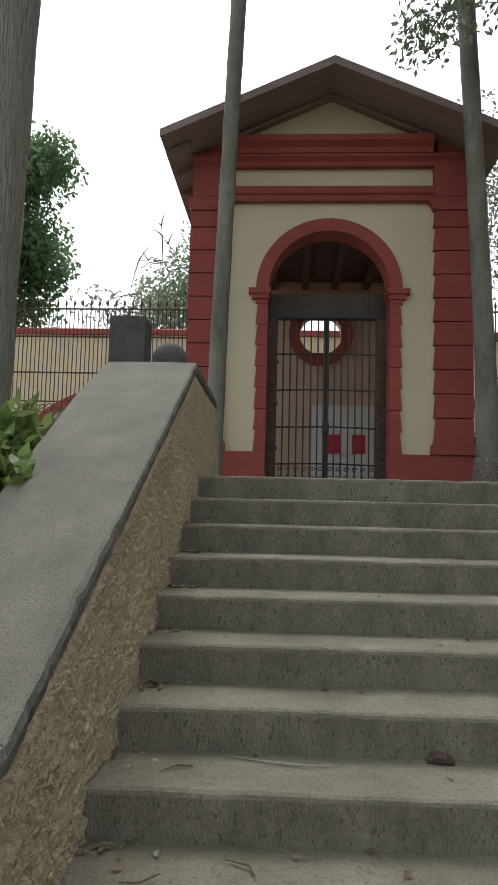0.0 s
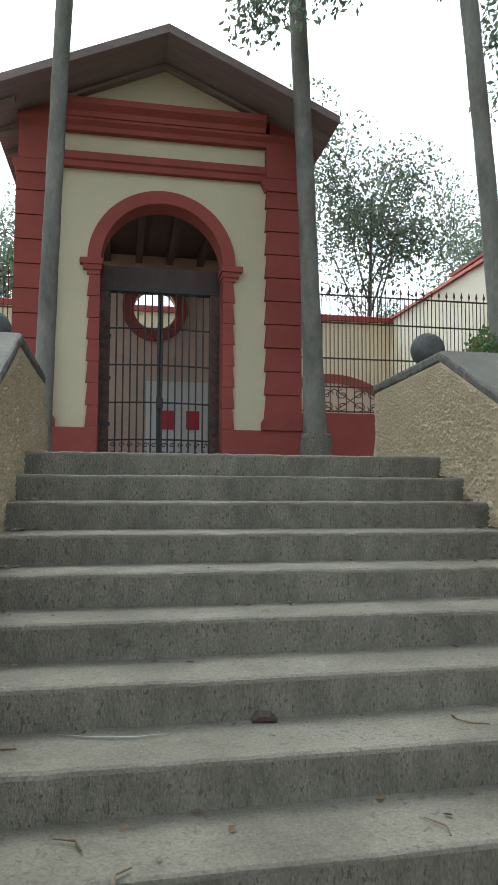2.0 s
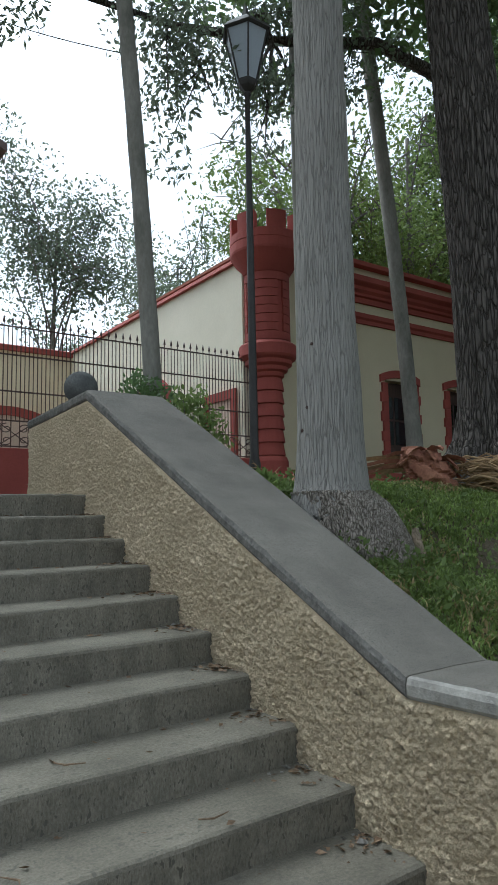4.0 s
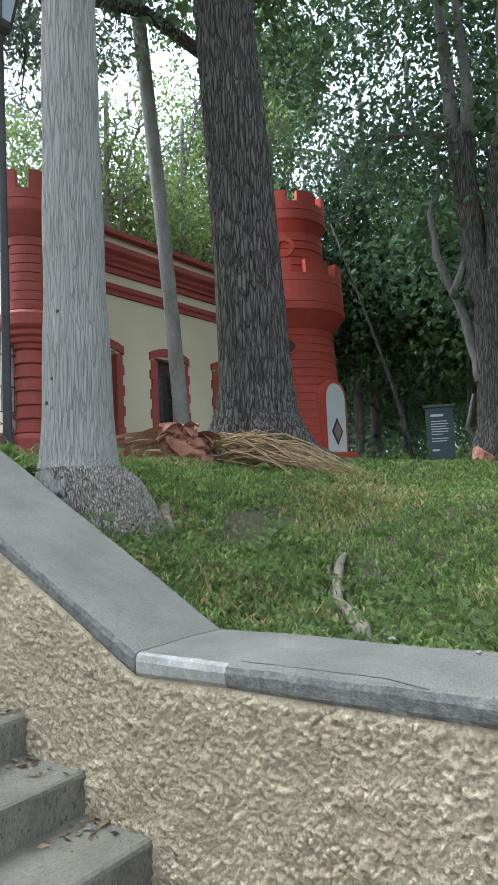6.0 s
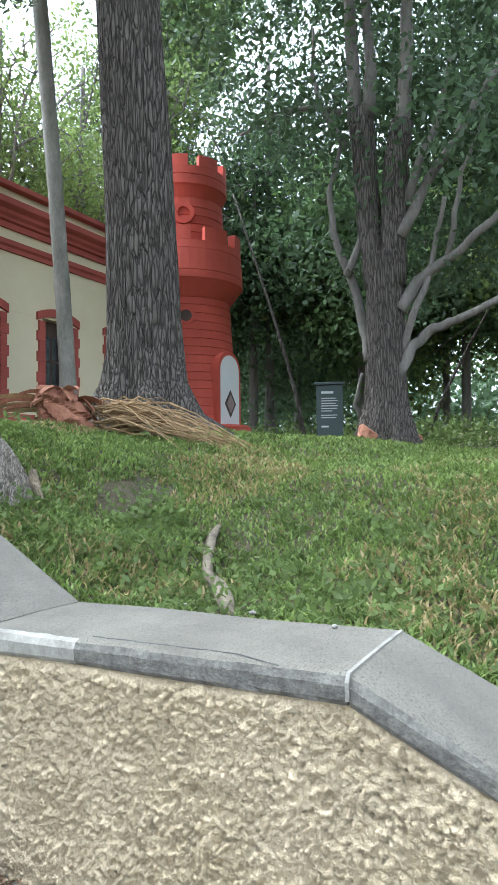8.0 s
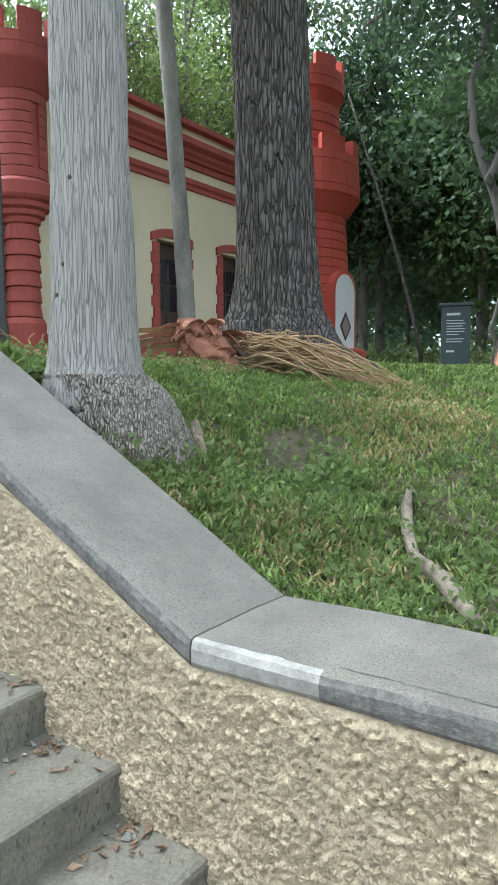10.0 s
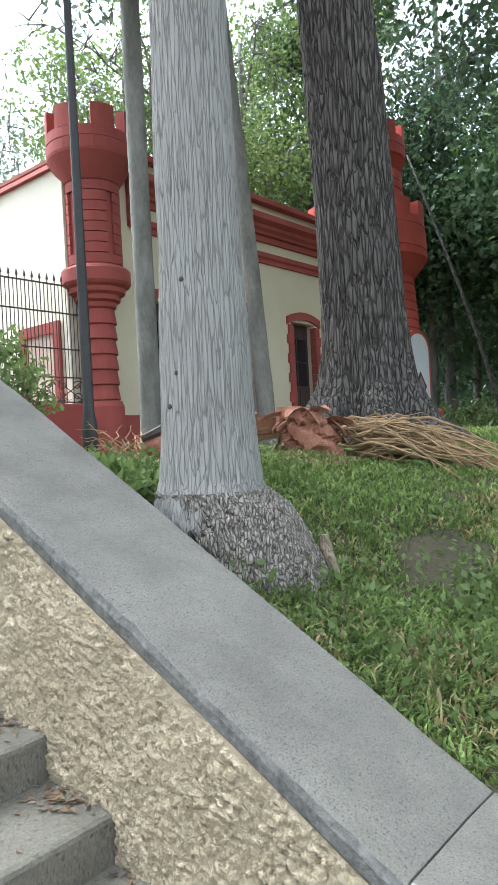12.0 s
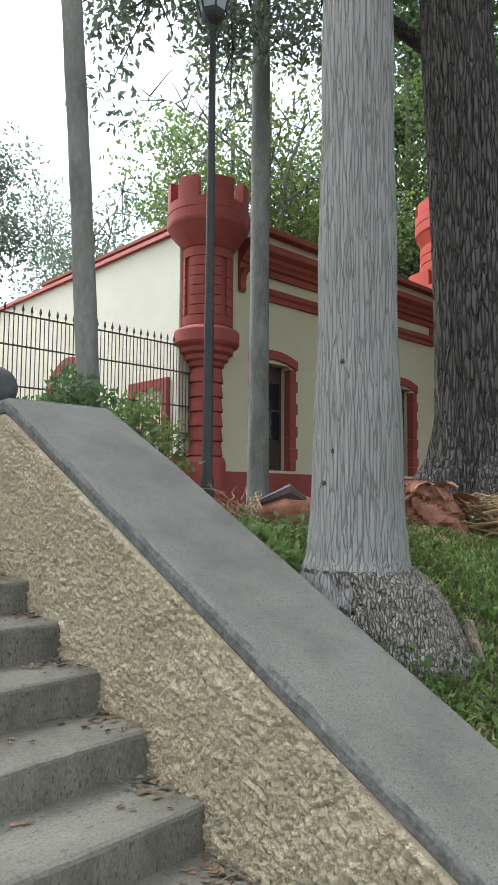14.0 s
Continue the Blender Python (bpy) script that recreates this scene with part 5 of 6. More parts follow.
leaves("foliage", pts, 60, 0.5, 0.2, LEAF_LIGHT, under, rng, 0.0, 0.5)
kerb_wall = tagged(part("wall_park", box(26.0, 26.4, -8, 5.5, 1.2, 2.35, 0.03), PALE), "low pale park wall beyond the lawn", "wall", kind="structure")

# slanting thin trunks at the wood's edge
for k, (x, y, dx, dy, h, r) in enumerate(((21.6, 8.9, 0.2, 2.6, 8.5, 0.07), (23.0, 7.0, -0.4, -1.6, 6.5, 0.08), (24.5, 6.2, 0.5, -2.4, 5.0, 0.07), (22.5, 3.2, 0.3, -1.5, 7.0, 0.1))):
    s = thing("sapling", "thin slanting bare trunk at the edge of the wood", "tree", "saplings", at=(x, y, 1.7))
    pts = [(x + dx * q / 6 + 0.05 * math.sin(q), y + dy * (q / 6) ** 1.2, 1.65 + h * q / 6) for q in range(7)]
    part("trunk", tube(bmesh.new(), pts, [r * (1 - 0.09 * q) for q in range(7)], 8, 0.1), BARK, s, smooth=True)
    leaves("foliage", [pts[-1], pts[-2], (pts[-1][0], pts[-1][1], pts[-1][2] + 0.7)], 70, 0.6, 0.17, LEAF, s, rng)

# ---- lamp post ----
LX, LY, LZ = 6.48, 7.1, 6.62
lamp = thing("street_lamp", "slim dark iron lamp post with a six-sided tapered lantern", "street lamp", at=(LX, LY, 1.75))
part("post", lathe([(0.075, 1.65), (0.07, 2.1), (0.05, 2.2), (0.046, 3.5), (0.038, 5.5), (0.03, LZ - 0.06), (0.05, LZ - 0.04), (0.03, LZ)], LX, LY, 16), IRON, lamp, smooth=True)
lant = part("lantern", lathe([(0.03, LZ - 0.01), (0.1, LZ + 0.06), (0.12, LZ + 0.1), (0.13, LZ + 0.13)], LX, LY, 6), IRON, lamp, "six-sided iron lantern with pale panes")
part("cap", lathe([(0.3, LZ + 0.72), (0.32, LZ + 0.74), (0.28, LZ + 0.8), (0.15, LZ + 0.91), (0.07, LZ + 0.95), (0.055, LZ + 1.0), (0.015, LZ + 1.12)], LX, LY, 6), IRON, lant)
for k in range(6):
    a, a2 = k * math.pi / 3, (k + 1) * math.pi / 3
    b0, b1 = 0.125, 0.28
    part("glazing_bar", tube(bmesh.new(), [(LX + b0 * math.cos(a), LY + b0 * math.sin(a), LZ + 0.12), (LX + b1 * math.cos(a), LY + b1 * math.sin(a), LZ + 0.73)], [0.012, 0.012], 5), IRON, lant)
    pane = bmesh.new()
    vo = [pane.verts.new((LX + r * math.cos(q) * f, LY + r * math.sin(q) * f, z)) for f in (0.97, 0.93) for r, q, z in ((b0, a, LZ + 0.12), (b0, a2, LZ + 0.12), (b1, a2, LZ + 0.72), (b1, a, LZ + 0.72))]
    for f in ((0, 1, 2, 3), (7, 6, 5, 4), (0, 4, 5, 1), (1, 5, 6, 2), (2, 6, 7, 3), (3, 7, 4, 0)):
        pane.faces.new([vo[i] for i in f])
    part("pane", pane, LAMPGLASS, lant)

cable = thing("cable", "thin sagging cable strung between two palm trunks", "cable", at=(4.0, 9.4, 6.6))
part("wire", tube(bmesh.new(), [(3.66 + (4.9 - 3.66) * q / 10, 9.55 - 2.35 * q / 10, 8.15 - 1.6 * q / 10 - 0.06 * math.sin(math.pi * q / 10)) for q in range(11)], [0.006] * 11, 5), IRON, cable)

# ---- sign by the wood ----
SX, SY = 17.64, 6.63
sign = thing("information_sign", "dark green upright information panel with pale print", "sign", at=(SX, SY, 1.5))
aim = math.degrees(math.atan2(SY - 0.6, SX - 2.1)) - 90
sg = part("panel", box(-0.31, 0.31, -0.05, 0.05, -0.4, 1.42, 0.015), SIGN, sign)
sg.matrix_parent_inverse, sg.matrix_basis = Matrix(), pose(0, 0, 0.3, 0, 0, aim)
cp = part("cap", box(-0.36, 0.36, -0.09, 0.09, 1.43, 1.49, 0.01), SIGN, sign)
cp.matrix_parent_inverse, cp.matrix_basis = Matrix(), pose(0, 0, 0.3, 0, 0, aim)
for k, (w, h, z) in enumerate(((0.34, 0.055, 1.22), (0.42, 0.018, 1.1), (0.46, 0.018, 1.04), (0.4, 0.018, 0.98), (0.46, 0.018, 0.92), (0.44, 0.018, 0.86), (0.3, 0.018, 0.8), (0.44, 0.018, 0.7), (0.4, 0.018, 0.64), (0.2, 0.04, 0.42))):
    ln = part("print_line", box(-0.2, -0.2 + w * 0.85, -0.056, -0.0515, z, z + h), SIGNTEXT, sg)
    ln.matrix_parent_inverse, ln.matrix_basis = Matrix(), Matrix()

# ---- felled palm wood and fronds on the bank ----
def strand(bm, p0, p1, sag, r, rng, n=7):
    p0, p1 = Vector(p0), Vector(p1)
    pts = [p0.lerp(p1, q / (n - 1)) + Vector((0, 0, sag * math.sin(math.pi * q / (n - 1)))) + Vector(rng.normal(0, 1, 3)) * 0.02 for q in range(n)]
    tube(bm, pts, [r, r, r * 0.9, r * 0.8, r * 0.6, r * 0.45, r * 0.2][:n], 5)


rng = np.random.default_rng(7)
logz = ground_z(6.88, 4.95)
log = thing("palm_log", "split reddish palm crown sheath lying on the grass", "log", at=(6.88, 4.95, logz))
bmx = bark_tube([(6.92, 4.93, logz - 0.03), (6.90, 4.95, logz + 0.1), (6.85, 4.98, logz + 0.26), (6.78, 5.02, logz + 0.37)], [0.17, 0.18, 0.14, 0.05], 44, 24, 9, 5, 0.06, 2)
part("sheath", bmx, LOGWOOD, log)
for k in range(34):
    a = rng.uniform(0, 6.28)
    L = rng.uniform(0.16, 0.42) if k > 11 else rng.uniform(0.6, 1.15)
    if k <= 11:
        a = 2.3 + rng.uniform(-0.25, 0.3)
    p0 = Vector((6.88, 4.95, logz + rng.uniform(0.1, 0.24)))
    d = Vector((math.cos(a), math.sin(a), rng.uniform(-0.25, 0.45) if k > 11 else rng.uniform(-0.2, 0.06)))
    side = d.cross(Vector((0, 0, 1))).normalized()
    w = rng.uniform(0.04, 0.09) if k > 11 else rng.uniform(0.018, 0.035)
    fl = bmesh.new()
    rows = []
    for q in range(6):
        u = q / 5
        c = p0 + d * L * u + Vector((0, 0, 0.09 * math.sin(math.pi * u) - 0.03 * u)) + side * 0.03 * noise.noise((k, u * 3, 1))
        ww = w * (1 - 0.75 * u * u) * (1 + 0.3 * noise.noise((k, u * 4, 7)))
        rows.append([fl.verts.new(c - side * ww + Vector((0, 0, 0.02))), fl.verts.new(c + Vector((0, 0, -0.012))), fl.verts.new(c + side * ww + Vector((0, 0, 0.02))), fl.verts.new(c + Vector((0, 0, 0.012)))])
    for r0, r1 in zip(rows, rows[1:]):
        for q in range(4):
            fl.faces.new((r0[q], r0[(q + 1) % 4], r1[(q + 1) % 4], r1[q]))
    fl.faces.new(rows[0])
    fl.faces.new(rows[-1][::-1])
    part("split_stem", fl, LOGWOOD if k > 8 else FROND, log)
pile = thing("dry_frond_heap", "heap of dry straw-coloured palm fronds on the grass", "palm fronds", at=(7.5, 4.4, 1.7))
for k in range(112):
    one = bmesh.new()
    sx, sy = 7.02 + rng.uniform(-0.05, 0.3), 4.8 + rng.uniform(-0.35, 0.2)
    reach = rng.uniform(0.35, 1.0) if k % 4 == 0 else rng.uniform(0.75, 1.15)
    ex = sx + reach * (0.42 + rng.normal(0, 0.24))
    ey = sy - reach * (0.98 + rng.normal(0, 0.1))
    rise = 0.5 - 0.5 * math.cos(math.pi * k / 111)
    strand(one, (sx, sy, ground_z(sx, sy) + 0.05 + 0.2 * rise), (ex, ey, ground_z(ex, ey) + rng.uniform(0.0, 0.05)), rng.uniform(0.02, 0.2), rng.uniform(0.004, 0.012), rng)
    part("strand", one, FROND, pile)
for cx, cy, cnt in ((6.58, 6.75, 30),):
    straw = thing("dry_straw", "small tuft of dry frond straw by the lamp post" if cnt > 20 else "loose dry fronds on the grass", "palm fronds", at=(cx, cy, ground_z(cx, cy)))
    for k in range(cnt):
        one = bmesh.new()
        a = rng.uniform(0, 6.3)
        strand(one, (cx + rng.uniform(-0.15, 0.15), cy + rng.uniform(-0.15, 0.15), ground_z(cx, cy) + 0.03), (cx + 0.4 * math.cos(a), cy + 0.4 * math.sin(a), ground_z(cx, cy) + rng.uniform(0.02, 0.35)), 0.06, 0.007, rng)
        part("strand", one, FROND, straw)
small = thing("palm_log", "short hollow piece of red-brown palm sheath", "log", at=(6.6, 6.2, 1.8))
zz = ground_z(6.6, 6.2)
part("sheath", tube(bmesh.new(), [(6.45, 6.35, zz + 0.12), (6.6, 6.2, zz + 0.15), (6.75, 6.05, zz + 0.12)], [0.1, 0.14, 0.12], 16, 0.3, 0.1, 5), LOGWOOD, small, smooth=True)
part("bark_flap", tube(bmesh.new(), [(6.4, 6.3, zz + 0.22), (6.6, 6.15, zz + 0.3), (6.75, 6.05, zz + 0.2)], [0.03, 0.07, 0.03], 8, 0.3), DARKWOOD, small)

FROND_ROOT = mat("pale_dead_root", (0.31, 0.24, 0.165), 0.9, var=0.3, scale=14, fine=60, bump=0.6, tint=(0.18, 0.145, 0.1))
OLD_ROOT = mat("weathered_root_bark", (0.27, 0.225, 0.16), 0.92, var=0.35, scale=9, fine=60, bump=0.8, tint=(0.12, 0.095, 0.065))
# roots, stumps and bare earth on the bank
STUB = (5.39, 3.74)
stub = thing("stump", "short pale root stub standing in the grass", "stump", at=(*STUB, 1.2))
zs = ground_z(*STUB)
part("wood", bark_tube([(STUB[0] + 0.01 * math.sin(q), STUB[1] + 0.012 * q, zs - 0.1 + 0.05 * q) for q in range(7)], [0.03, 0.025, 0.022, 0.022, 0.024, 0.022, 0.012], 26, 34, 60, 18, 0.008, 8), FROND_ROOT, stub)
root = thing("exposed_root", "pale exposed root curving down to the coping", "root", at=(5.4, 2.5, 0.95))
rp = [(5.81, 2.74), (5.64, 2.68), (5.44, 2.59), (5.24, 2.47), (5.05, 2.3), (4.84, 2.14), (4.63, 2.0)]
part("wood", tube(bmesh.new(), [(a, b, ground_z(a, b) + (0.045 if 0 < i < 5 else 0.02)) for i, (a, b) in enumerate(rp)], [0.016, 0.026, 0.03, 0.028, 0.034, 0.036, 0.018], 14, 0.5), OLD_ROOT, root, smooth=True)
for cx, cy, s in ((14.2, 4.6, 0.2), (15.2, 4.0, 0.16)):
    piece = thing("wood_chunk", "weathered broken piece of wood on the lawn", "log", "wood chunks", at=(cx, cy, 1.75))
    zc = ground_z(cx, cy)
    part("wood", tube(bmesh.new(), [(cx - s, cy, zc + 0.05), (cx, cy + 0.05, zc + s * 0.8), (cx + s * 0.9, cy - 0.1, zc + 0.08)], [s * 0.3, s * 0.7, s * 0.4], 10, 0.5), LOGWOOD, piece)

# stone posts beyond the coping ends
post = thing("stone_post", "square dark grey stone post beside the stair wall", "post", at=(0.07, 7.0, 1.7))
part("shaft", box(-0.10, 0.23, 6.86, 7.16, 1.6, 3.16, 0.02), STONE, post)
knob = thing("boulder", "rounded dark stone behind the coping", "boulder", at=(5.06, 7.35, 1.7))
part("stone", lathe([(0.02, 0.0), (0.13, 0.0), (0.15, 0.7), (0.14, 0.88), (0.1, 0.97), (0.05, 1.0), (0.01, 1.01)], 5.06, 7.35, 20, 1.7), STONE, knob, smooth=True)


def shrub(x, y, z, r, h, leaf, n, size, label, seed, name="shrub"):
    rng = np.random.default_rng(seed)
    s = thing(name, label, "shrub", at=(x, y, z))
    st = bmesh.new()
    ends = []
    for k in range(n):
        a, q = rng.uniform(0, 6.3), rng.uniform(0.2, 1) * r
        e = Vector((x + q * math.cos(a), y + q * math.sin(a), z + h * rng.uniform(0.3, 1.0) * (1 - 0.4 * q / r)))
        tube(st, [(x, y, z - 0.05), ((x + e.x) / 2, (y + e.y) / 2, z + (e.z - z) * 0.6), e], [0.012, 0.008, 0.003], 4)
        ends.append(e)
    part("stems", st, BARK_PALE, s)
    leaves("foliage", ends, 70, r * 0.24, size, leaf, s, rng, -0.3, 0.45)
    return s


shrub(4.98, 6.85, 1.7, 0.4, 1.4, LEAF, 26, 0.07, "leafy green shrub behind the coping", 1)
shrub(5.2, 6.35, 1.7, 0.4, 1.2, LEAF_LIGHT, 26, 0.07, "leafy green shrub behind the coping", 2)
shrub(4.9, 7.35, 1.7, 0.34, 1.35, LEAF, 22, 0.07, "leafy green shrub beside the palm", 3)
shrub(-0.15, 6.9, 1.7, 0.4, 0.7, LEAF_DARK, 26, 0.07, "dark green shrub behind the west coping", 4)
shrub(-0.05, 4.75, 1.55, 0.3, 0.45, LEAF_LIGHT, 22, 0.12, "broad-leaved ground plant on the west bank", 5)
shrub(-0.1, 4.1, 1.35, 0.3, 0.4, LEAF_LIGHT, 22, 0.12, "broad-leaved ground plant on the west bank", 6)
shrub(4.86, 4.72, 1.55, 0.2, 0.2, LEAF_LIGHT, 24, 0.09, "tufted weeds at the palm's foot", 7)
shrub(4.95, 5.1, 1.62, 0.2, 0.2, LEAF_LIGHT, 18, 0.09, "tufted weeds beside the coping", 8)


# ---- grass ----
def grass(name, n, region, hmin, hmax, material, seed, patch, width=0.006, thin=(-0.75, 0.15)):
    """Single bent blades, thinner where the earth lies bare."""
    rng = np.random.default_rng(seed)
    vs, fs = [], []
    tries = 0
    while len(fs) < n * 2 and tries < n * 6:
        tries += 1
        x, y = rng.uniform(*region[0]), rng.uniform(*region[1])
        if noise.noise((x * 1.1, y * 1.1, patch)) + 0.5 * noise.noise((x * 4, y * 4, patch)) < rng.uniform(*thin):
            continue
        if (x - HOLLOW[0]) ** 2 * 1.6 + (y - HOLLOW[1]) ** 2 * 3 < (0.17 + 0.15 * noise.noise((x * 6, y * 6, 2))) * rng.uniform(0.75, 1.25):
            continue
        if x < 4.5 + cope_w(y) - 0.42 or y > 7.0 - max(0, 6.2 - x):
            continue
        z = ground_z(x, y) - 0.012
        h = rng.uniform(hmin, hmax)
        a = rng.uniform(0, 6.283)
        lx, ly = math.cos(a), math.sin(a)
        b = rng.uniform(0.3, 1.1) * h
        w = width * rng.uniform(0.7, 1.4)
        i = len(vs)
        px, py = -ly * w, lx * w
        vs += [(x - px, y - py, z), (x + px, y + py, z), (x + lx * b * 0.35 + px * 0.8, y + ly * b * 0.35 + py * 0.8, z + h * 0.6), (x + lx * b * 0.35 - px * 0.8, y + ly * b * 0.35 - py * 0.8, z + h * 0.6), (x + lx * b, y + ly * b, z + h * 0.85)]
        fs += [(i, i + 1, i + 2, i + 3), (i + 3, i + 2, i + 4)]
    return tagged(raw(name, vs, fs, material), "short green lawn grass on the bank", "grass", kind="stuff")


grass("grass", 72000, ((4.5, 8.6), (0.2, 6.8)), 0.025, 0.065, GRASS, 3, 1.0, 0.0065)
grass("grass", 26000, ((7.5, 16.0), (0.0, 8.5)), 0.05, 0.11, GRASS, 4, 1.0, 0.012)
grass("dry_grass", 7000, ((4.5, 9.5), (0.0, 6.8)), 0.02, 0.06, DRYGRASS, 5, 9.0)
grass("dry_grass", 10000, ((4.7, 9.0), (1.0, 6.0)), 0.04, 0.085, DRYGRASS, 6, 5.0, 0.006, (0.0, 0.35))
rng = np.random.default_rng(12)
weed = thing("weeds", "small broad-leaved weeds among the grass", "weeds", kind="stuff", at=(5.5, 3, 1))
pts = []
for _ in range(330):
    x, y = 4.62 + abs(rng.normal(0, 1.0)), rng.uniform(1.0, 6.2)
    if x > 4.5 + cope_w(y) - 0.35:
        pts.append((x, y, ground_z(x, y) + 0.04))
for _ in range(22):
    x, y = HOLLOW[0] + rng.normal(-0.2, 0.15), HOLLOW[1] + rng.normal(-0.28, 0.1)
    pts.append((x, y, ground_z(x, y) + 0.05))
leaves("foliage", pts, 14, 0.07, 0.05, LEAF_LIGHT, weed, rng, -0.2, 0.5)

# denser tufts stand out of the lawn
rng = np.random.default_rng(55)
vs, fs = [], []
for k in range(3200):
    cx, cy = 4.5 + abs(rng.normal(0, 1.6)), rng.uniform(0.4, 6.6)
    if cx < 4.5 + cope_w(cy) - 0.40 or cx > 9:
        continue
    if (cx - HOLLOW[0]) ** 2 * 1.6 + (cy - HOLLOW[1]) ** 2 * 3 < 0.17 + 0.13 * noise.noise((cx * 6, cy * 6, 2)):
        continue
    hh = rng.uniform(0.035, 0.085)
    for q in range(11):
        x, y = cx + rng.normal(0, 0.018), cy + rng.normal(0, 0.018)
        a = rng.uniform(0, 6.283)
        lx, ly, h, w = math.cos(a), math.sin(a), hh * rng.uniform(0.6, 1.1), rng.uniform(0.003, 0.006)
        z = ground_z(x, y) - 0.01
        i = len(vs)
        vs += [(x + ly * w, y - lx * w, z), (x - ly * w, y + lx * w, z), (x + lx * h * 0.3 - ly * w, y + ly * h * 0.3 + lx * w, z + h * 0.65), (x + lx * h * 0.3 + ly * w, y + ly * h * 0.3 - lx * w, z + h * 0.65), (x + lx * h * 0.9, y + ly * h * 0.9, z + h * 0.8)]
        fs += [(i, i + 1, i + 2, i + 3), (i + 3, i + 2, i + 4)]
tagged(raw("grass_tufts", vs, fs, LEAF_LIGHT), "bright green grass tufts on the bank", "grass", kind="stuff")

# dents and scars in the thick palm's bark
for k, (a, z, r) in enumerate(((215, 2.93, 0.012), (200, 2.62, 0.012), (235, 2.35, 0.014), (188, 2.2, 0.01), (222, 3.6, 0.013), (250, 2.75, 0.012), (176, 2.05, 0.012))):
    sc = part("bark_scar", lathe([(0.001, -r), (r * 0.7, -r * 0.8), (r, 0), (r * 0.7, r * 0.9), (0.001, r)], 0, 0, 10), DARKWOOD, thick)
    sc.matrix_parent_inverse = Matrix()
    rr = 0.228 - 0.028 * max(0, z - 2.0)
    sc.matrix_basis = pose(rr * math.cos(radians(a)), rr * math.sin(radians(a)), z - 1.35)

# ---- litter on the stair ----
def dry_leaf_mesh():
    bm = bmesh.new()
    v = [bm.verts.new(p) for p in ((0, 0, 0.004), (0.018, 0.012, 0.012), (0.05, 0.0, 0.006), (0.02, -0.014, 0.002), (0.025, 0, 0.0))]
    for f in ((0, 4, 1), (1, 4, 2), (2, 4, 3), (3, 4, 0)):
        bm.faces.new([v[i] for i in f])
    return mesh_of("dry_leaf", bm, DRYLEAF)


LITTER = dry_leaf_mesh()
rng = np.random.default_rng(21)
litter = thing("leaf_litter", "scattered dry leaves and twigs on the concrete steps", "leaf litter", kind="stuff", at=(2.4, 3.5, 0))
vs, fs = [], []
proto = [tuple(v.co) for v in LITTER.vertices]
pf = [tuple(p.vertices) for p in LITTER.polygons]
for k in range(900):
    row = int(rng.integers(0, 11))
    tread = 0.0 if row == 10 else TOP_Z - RISE * row
    back = nose_y(row - 1, 2.4) - 0.02 if row else TOP_Y + 0.5
    back = nose_y(9, 2.4) - 0.01 if row == 10 else back
    u = rng.uniform()
    if u < 0.45:
        x, y = STAIR_R - 0.03 - abs(rng.normal(0, 0.09)), back - abs(rng.normal(0, 0.12))
    elif u < 0.65:
        x, y = STAIR_L + 0.03 + abs(rng.normal(0, 0.07)), back - abs(rng.normal(0, 0.1))
    elif u < 0.85:
        x, y = rng.uniform(STAIR_L, STAIR_R), back - abs(rng.normal(0, 0.02))
    else:
        x, y = rng.uniform(STAIR_L, STAIR_R), back - rng.uniform(0.0, GOING - 0.05)
    if y < back - GOING + 0.06:
        continue
    a, s = rng.uniform(0, 6.28), rng.uniform(0.3, 1.0)
    i = len(vs)
    for (px, py, pz) in proto:
        vs.append((x + s * (px * math.cos(a) - py * math.sin(a)), y + s * (px * math.sin(a) + py * math.cos(a)), tread + 0.004 + s * pz * rng.uniform(0.5, 1.5)))
    fs += [tuple(i + q for q in f) for f in pf]
for k in range(520):
    x, y = STAIR_R - 0.02 - abs(rng.normal(0, 0.16)), rng.uniform(1.8, 2.6)
    if rng.uniform() < 0.35:
        x, y = rng.uniform(2.6, 4.0), nose_y(9, 3.3) - 0.015 - abs(rng.normal(0, 0.04))
    a, s = rng.uniform(0, 6.28), rng.uniform(0.25, 1.0)
    i = len(vs)
    for (px, py, pz) in proto:
        vs.append((x + s * (px * math.cos(a) - 0.6 * py * math.sin(a)), y + s * (px * math.sin(a) + 0.6 * py * math.cos(a)), 0.004 + s * pz * rng.uniform(0.5, 1.8)))
    fs += [tuple(i + q for q in f) for f in pf]
raw("leaf", vs, fs, DRYLEAF, litter).matrix_parent_inverse = litter.matrix_world.inverted()
# pale dry scraps caught beside the side walls
vs, fs = [], []
for k in range(120):
    row = int(rng.integers(0, 10))
    west = rng.uniform() < 0.65
    x = STAIR_L + 0.04 + abs(rng.normal(0, 0.08)) if west else STAIR_R - 0.04 - abs(rng.normal(0, 0.1))
    y = (nose_y(row - 1, x) if row else TOP_Y + 0.4) - 0.02 - abs(rng.normal(0, 0.05))
    a, sc = rng.uniform(0, 6.28), rng.uniform(0.35, 1.0)
    i = len(vs)
    for (px, py, pz) in proto:
        vs.append((x + sc * (px * math.cos(a) - py * math.sin(a)), y + sc * (px * math.sin(a) + py * math.cos(a)), TOP_Z - RISE * row + 0.004 + sc * pz * rng.uniform(0.6, 2.0)))
    fs += [tuple(i + q for q in f) for f in pf]
raw("pale_leaf", vs, fs, WHITEWASH, litter).matrix_parent_inverse = litter.matrix_world.inverted()
bpy.data.meshes.remove(LITTER)
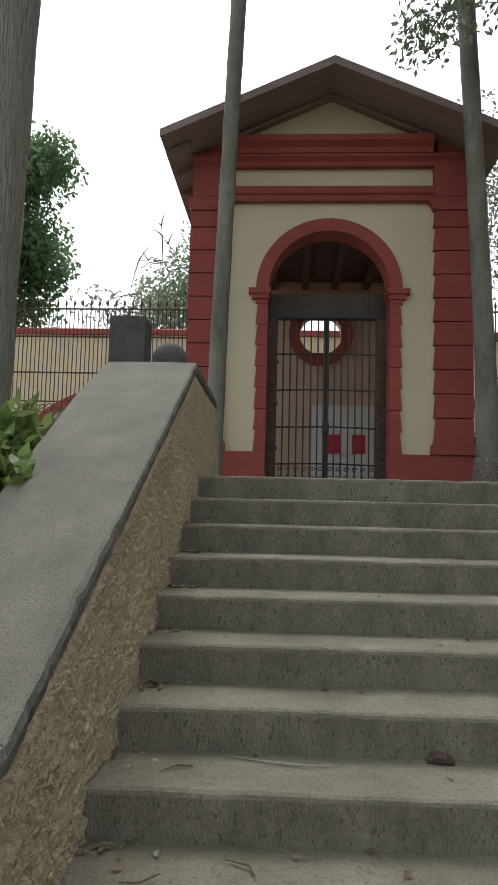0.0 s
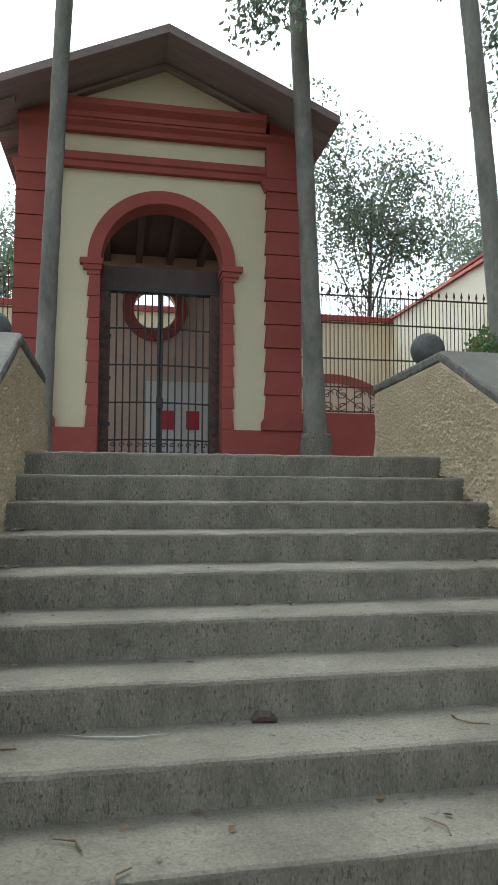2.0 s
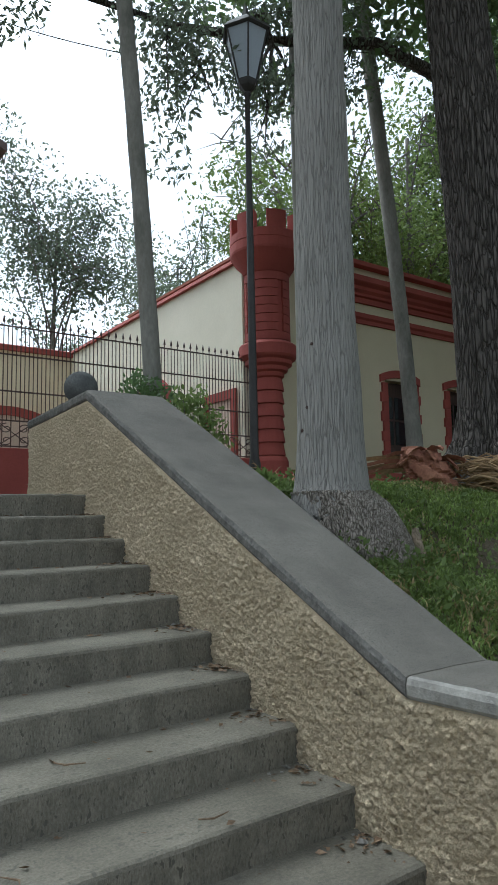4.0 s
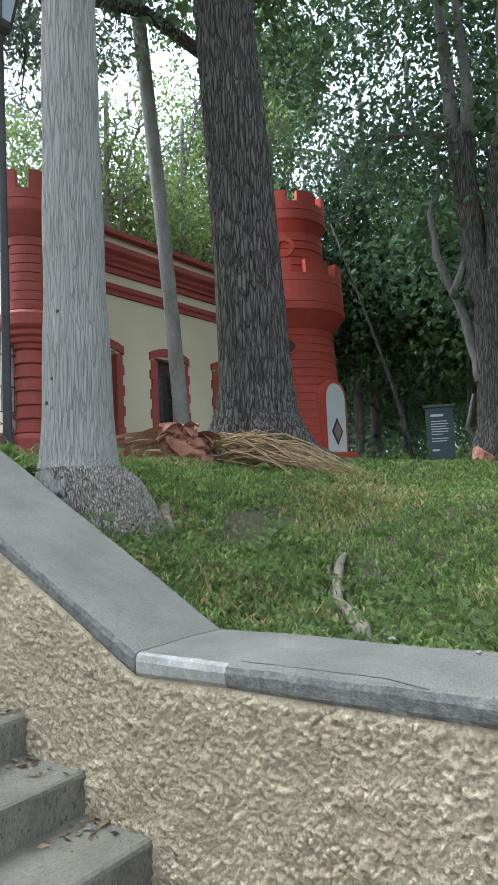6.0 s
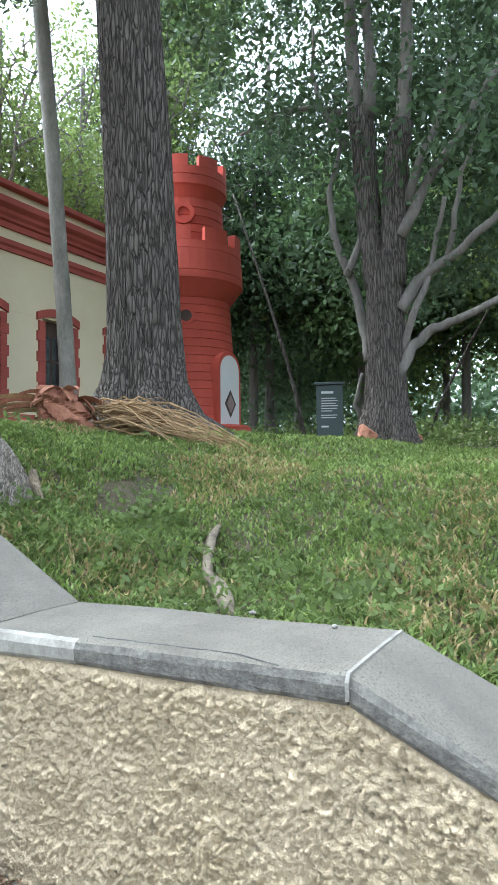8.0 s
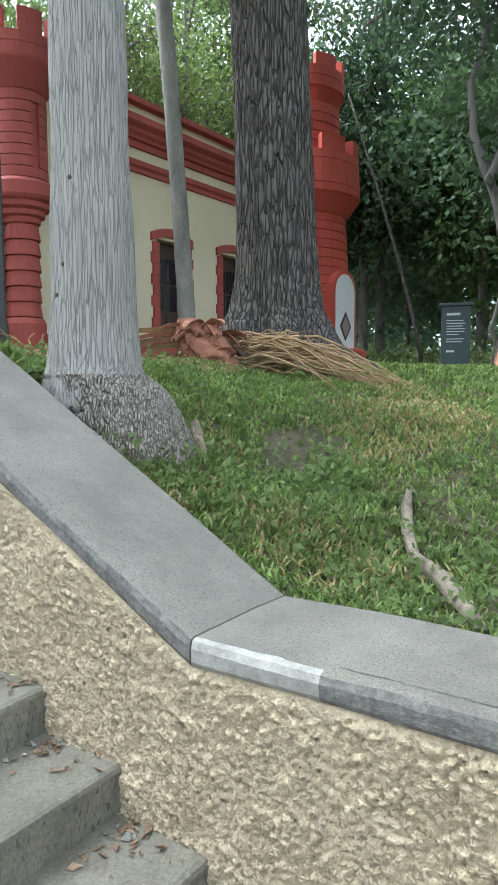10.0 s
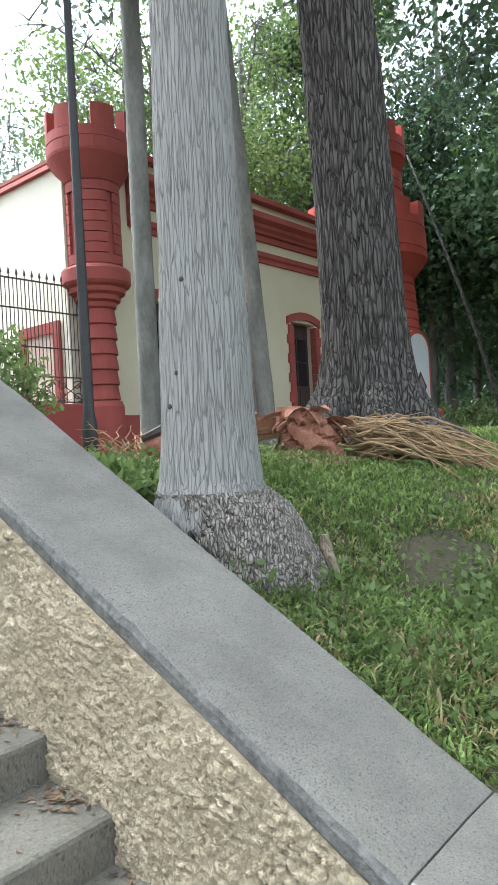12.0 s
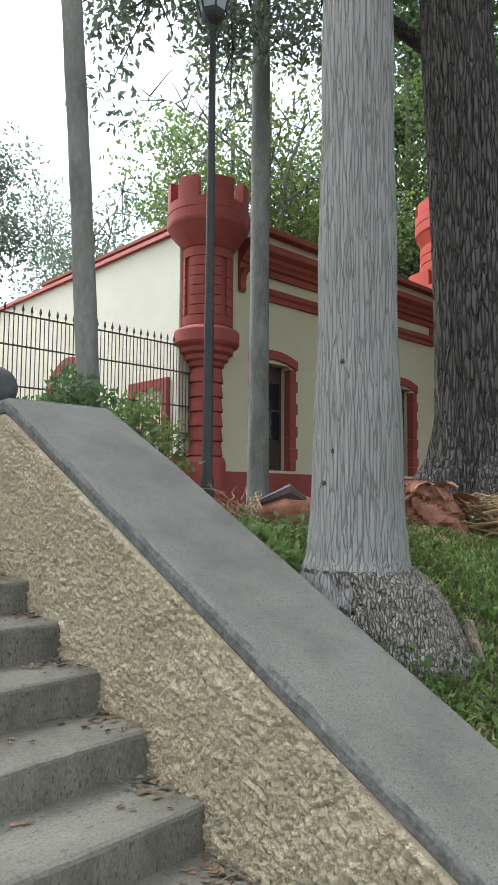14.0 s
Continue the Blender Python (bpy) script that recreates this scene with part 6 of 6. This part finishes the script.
clod = thing("clod", "small dark brown clump lying on a step", "debris", at=(2.13, 3.66, 0.51))
part("lump", tube(bmesh.new(), [(2.08, 3.66, 0.517), (2.11, 3.67, 0.53), (2.15, 3.66, 0.53), (2.18, 3.65, 0.517)], [0.01, 0.027, 0.024, 0.006], 10, 0.5), DARKWOOD, clod)
stick = thing("stick", "thin pale dry stick lying on a step", "debris", at=(1.6, 3.6, 0.51))
part("twig", tube(bmesh.new(), [(1.33, 3.62, 0.52), (1.48, 3.57, 0.52), (1.62, 3.55, 0.52), (1.75, 3.57, 0.52)], [0.002, 0.0035, 0.0035, 0.002], 6), WHITEWASH, stick)
for k, (x, y, row) in enumerate(((1.05, 3.02, 8), (1.45, 3.1, 8), (1.6, 2.98, 8), (3.3, 3.1, 8), (2.6, 3.0, 8), (1.2, 3.5, 7), (2.9, 3.55, 7))):
    tw = thing("twig", "thin dark curled twig on a step", "debris", "twigs", at=(x, y, TOP_Z - RISE * row))
    a = k * 1.9
    part("stem", tube(bmesh.new(), [(x, y, TOP_Z - RISE * row + 0.01), (x + 0.06 * math.cos(a), y + 0.06 * math.sin(a), TOP_Z - RISE * row + 0.012), (x + 0.13 * math.cos(a + 0.5), y + 0.13 * math.sin(a + 0.5), TOP_Z - RISE * row + 0.01)], [0.003, 0.0045, 0.002], 6), DRYLEAF, tw)

# small pale stones lying on the level coping
for k, (px, py, r) in enumerate(((4.56, 1.86, 0.013), (4.47, 1.5, 0.011), (4.62, 2.2, 0.007))):
    pebble = thing("pebble", "small pale stone lying on the grey coping", "stone", "pebbles", at=(px, py, cope_z(py) + 0.002))
    pb = bmesh.new()
    bmesh.ops.create_icosphere(pb, subdivisions=2, radius=r)
    for v in pb.verts:
        v.co = v.co * (1 + 0.35 * noise.noise(v.co * (1.2 / r) + Vector((k * 5, 0, 0))))
        v.co = Vector((px + v.co.x * 1.3, py + v.co.y, cope_z(py) + 0.002 + r * 0.55 + v.co.z * 0.6))
    part("stone", pb, WHITEWASH, pebble)
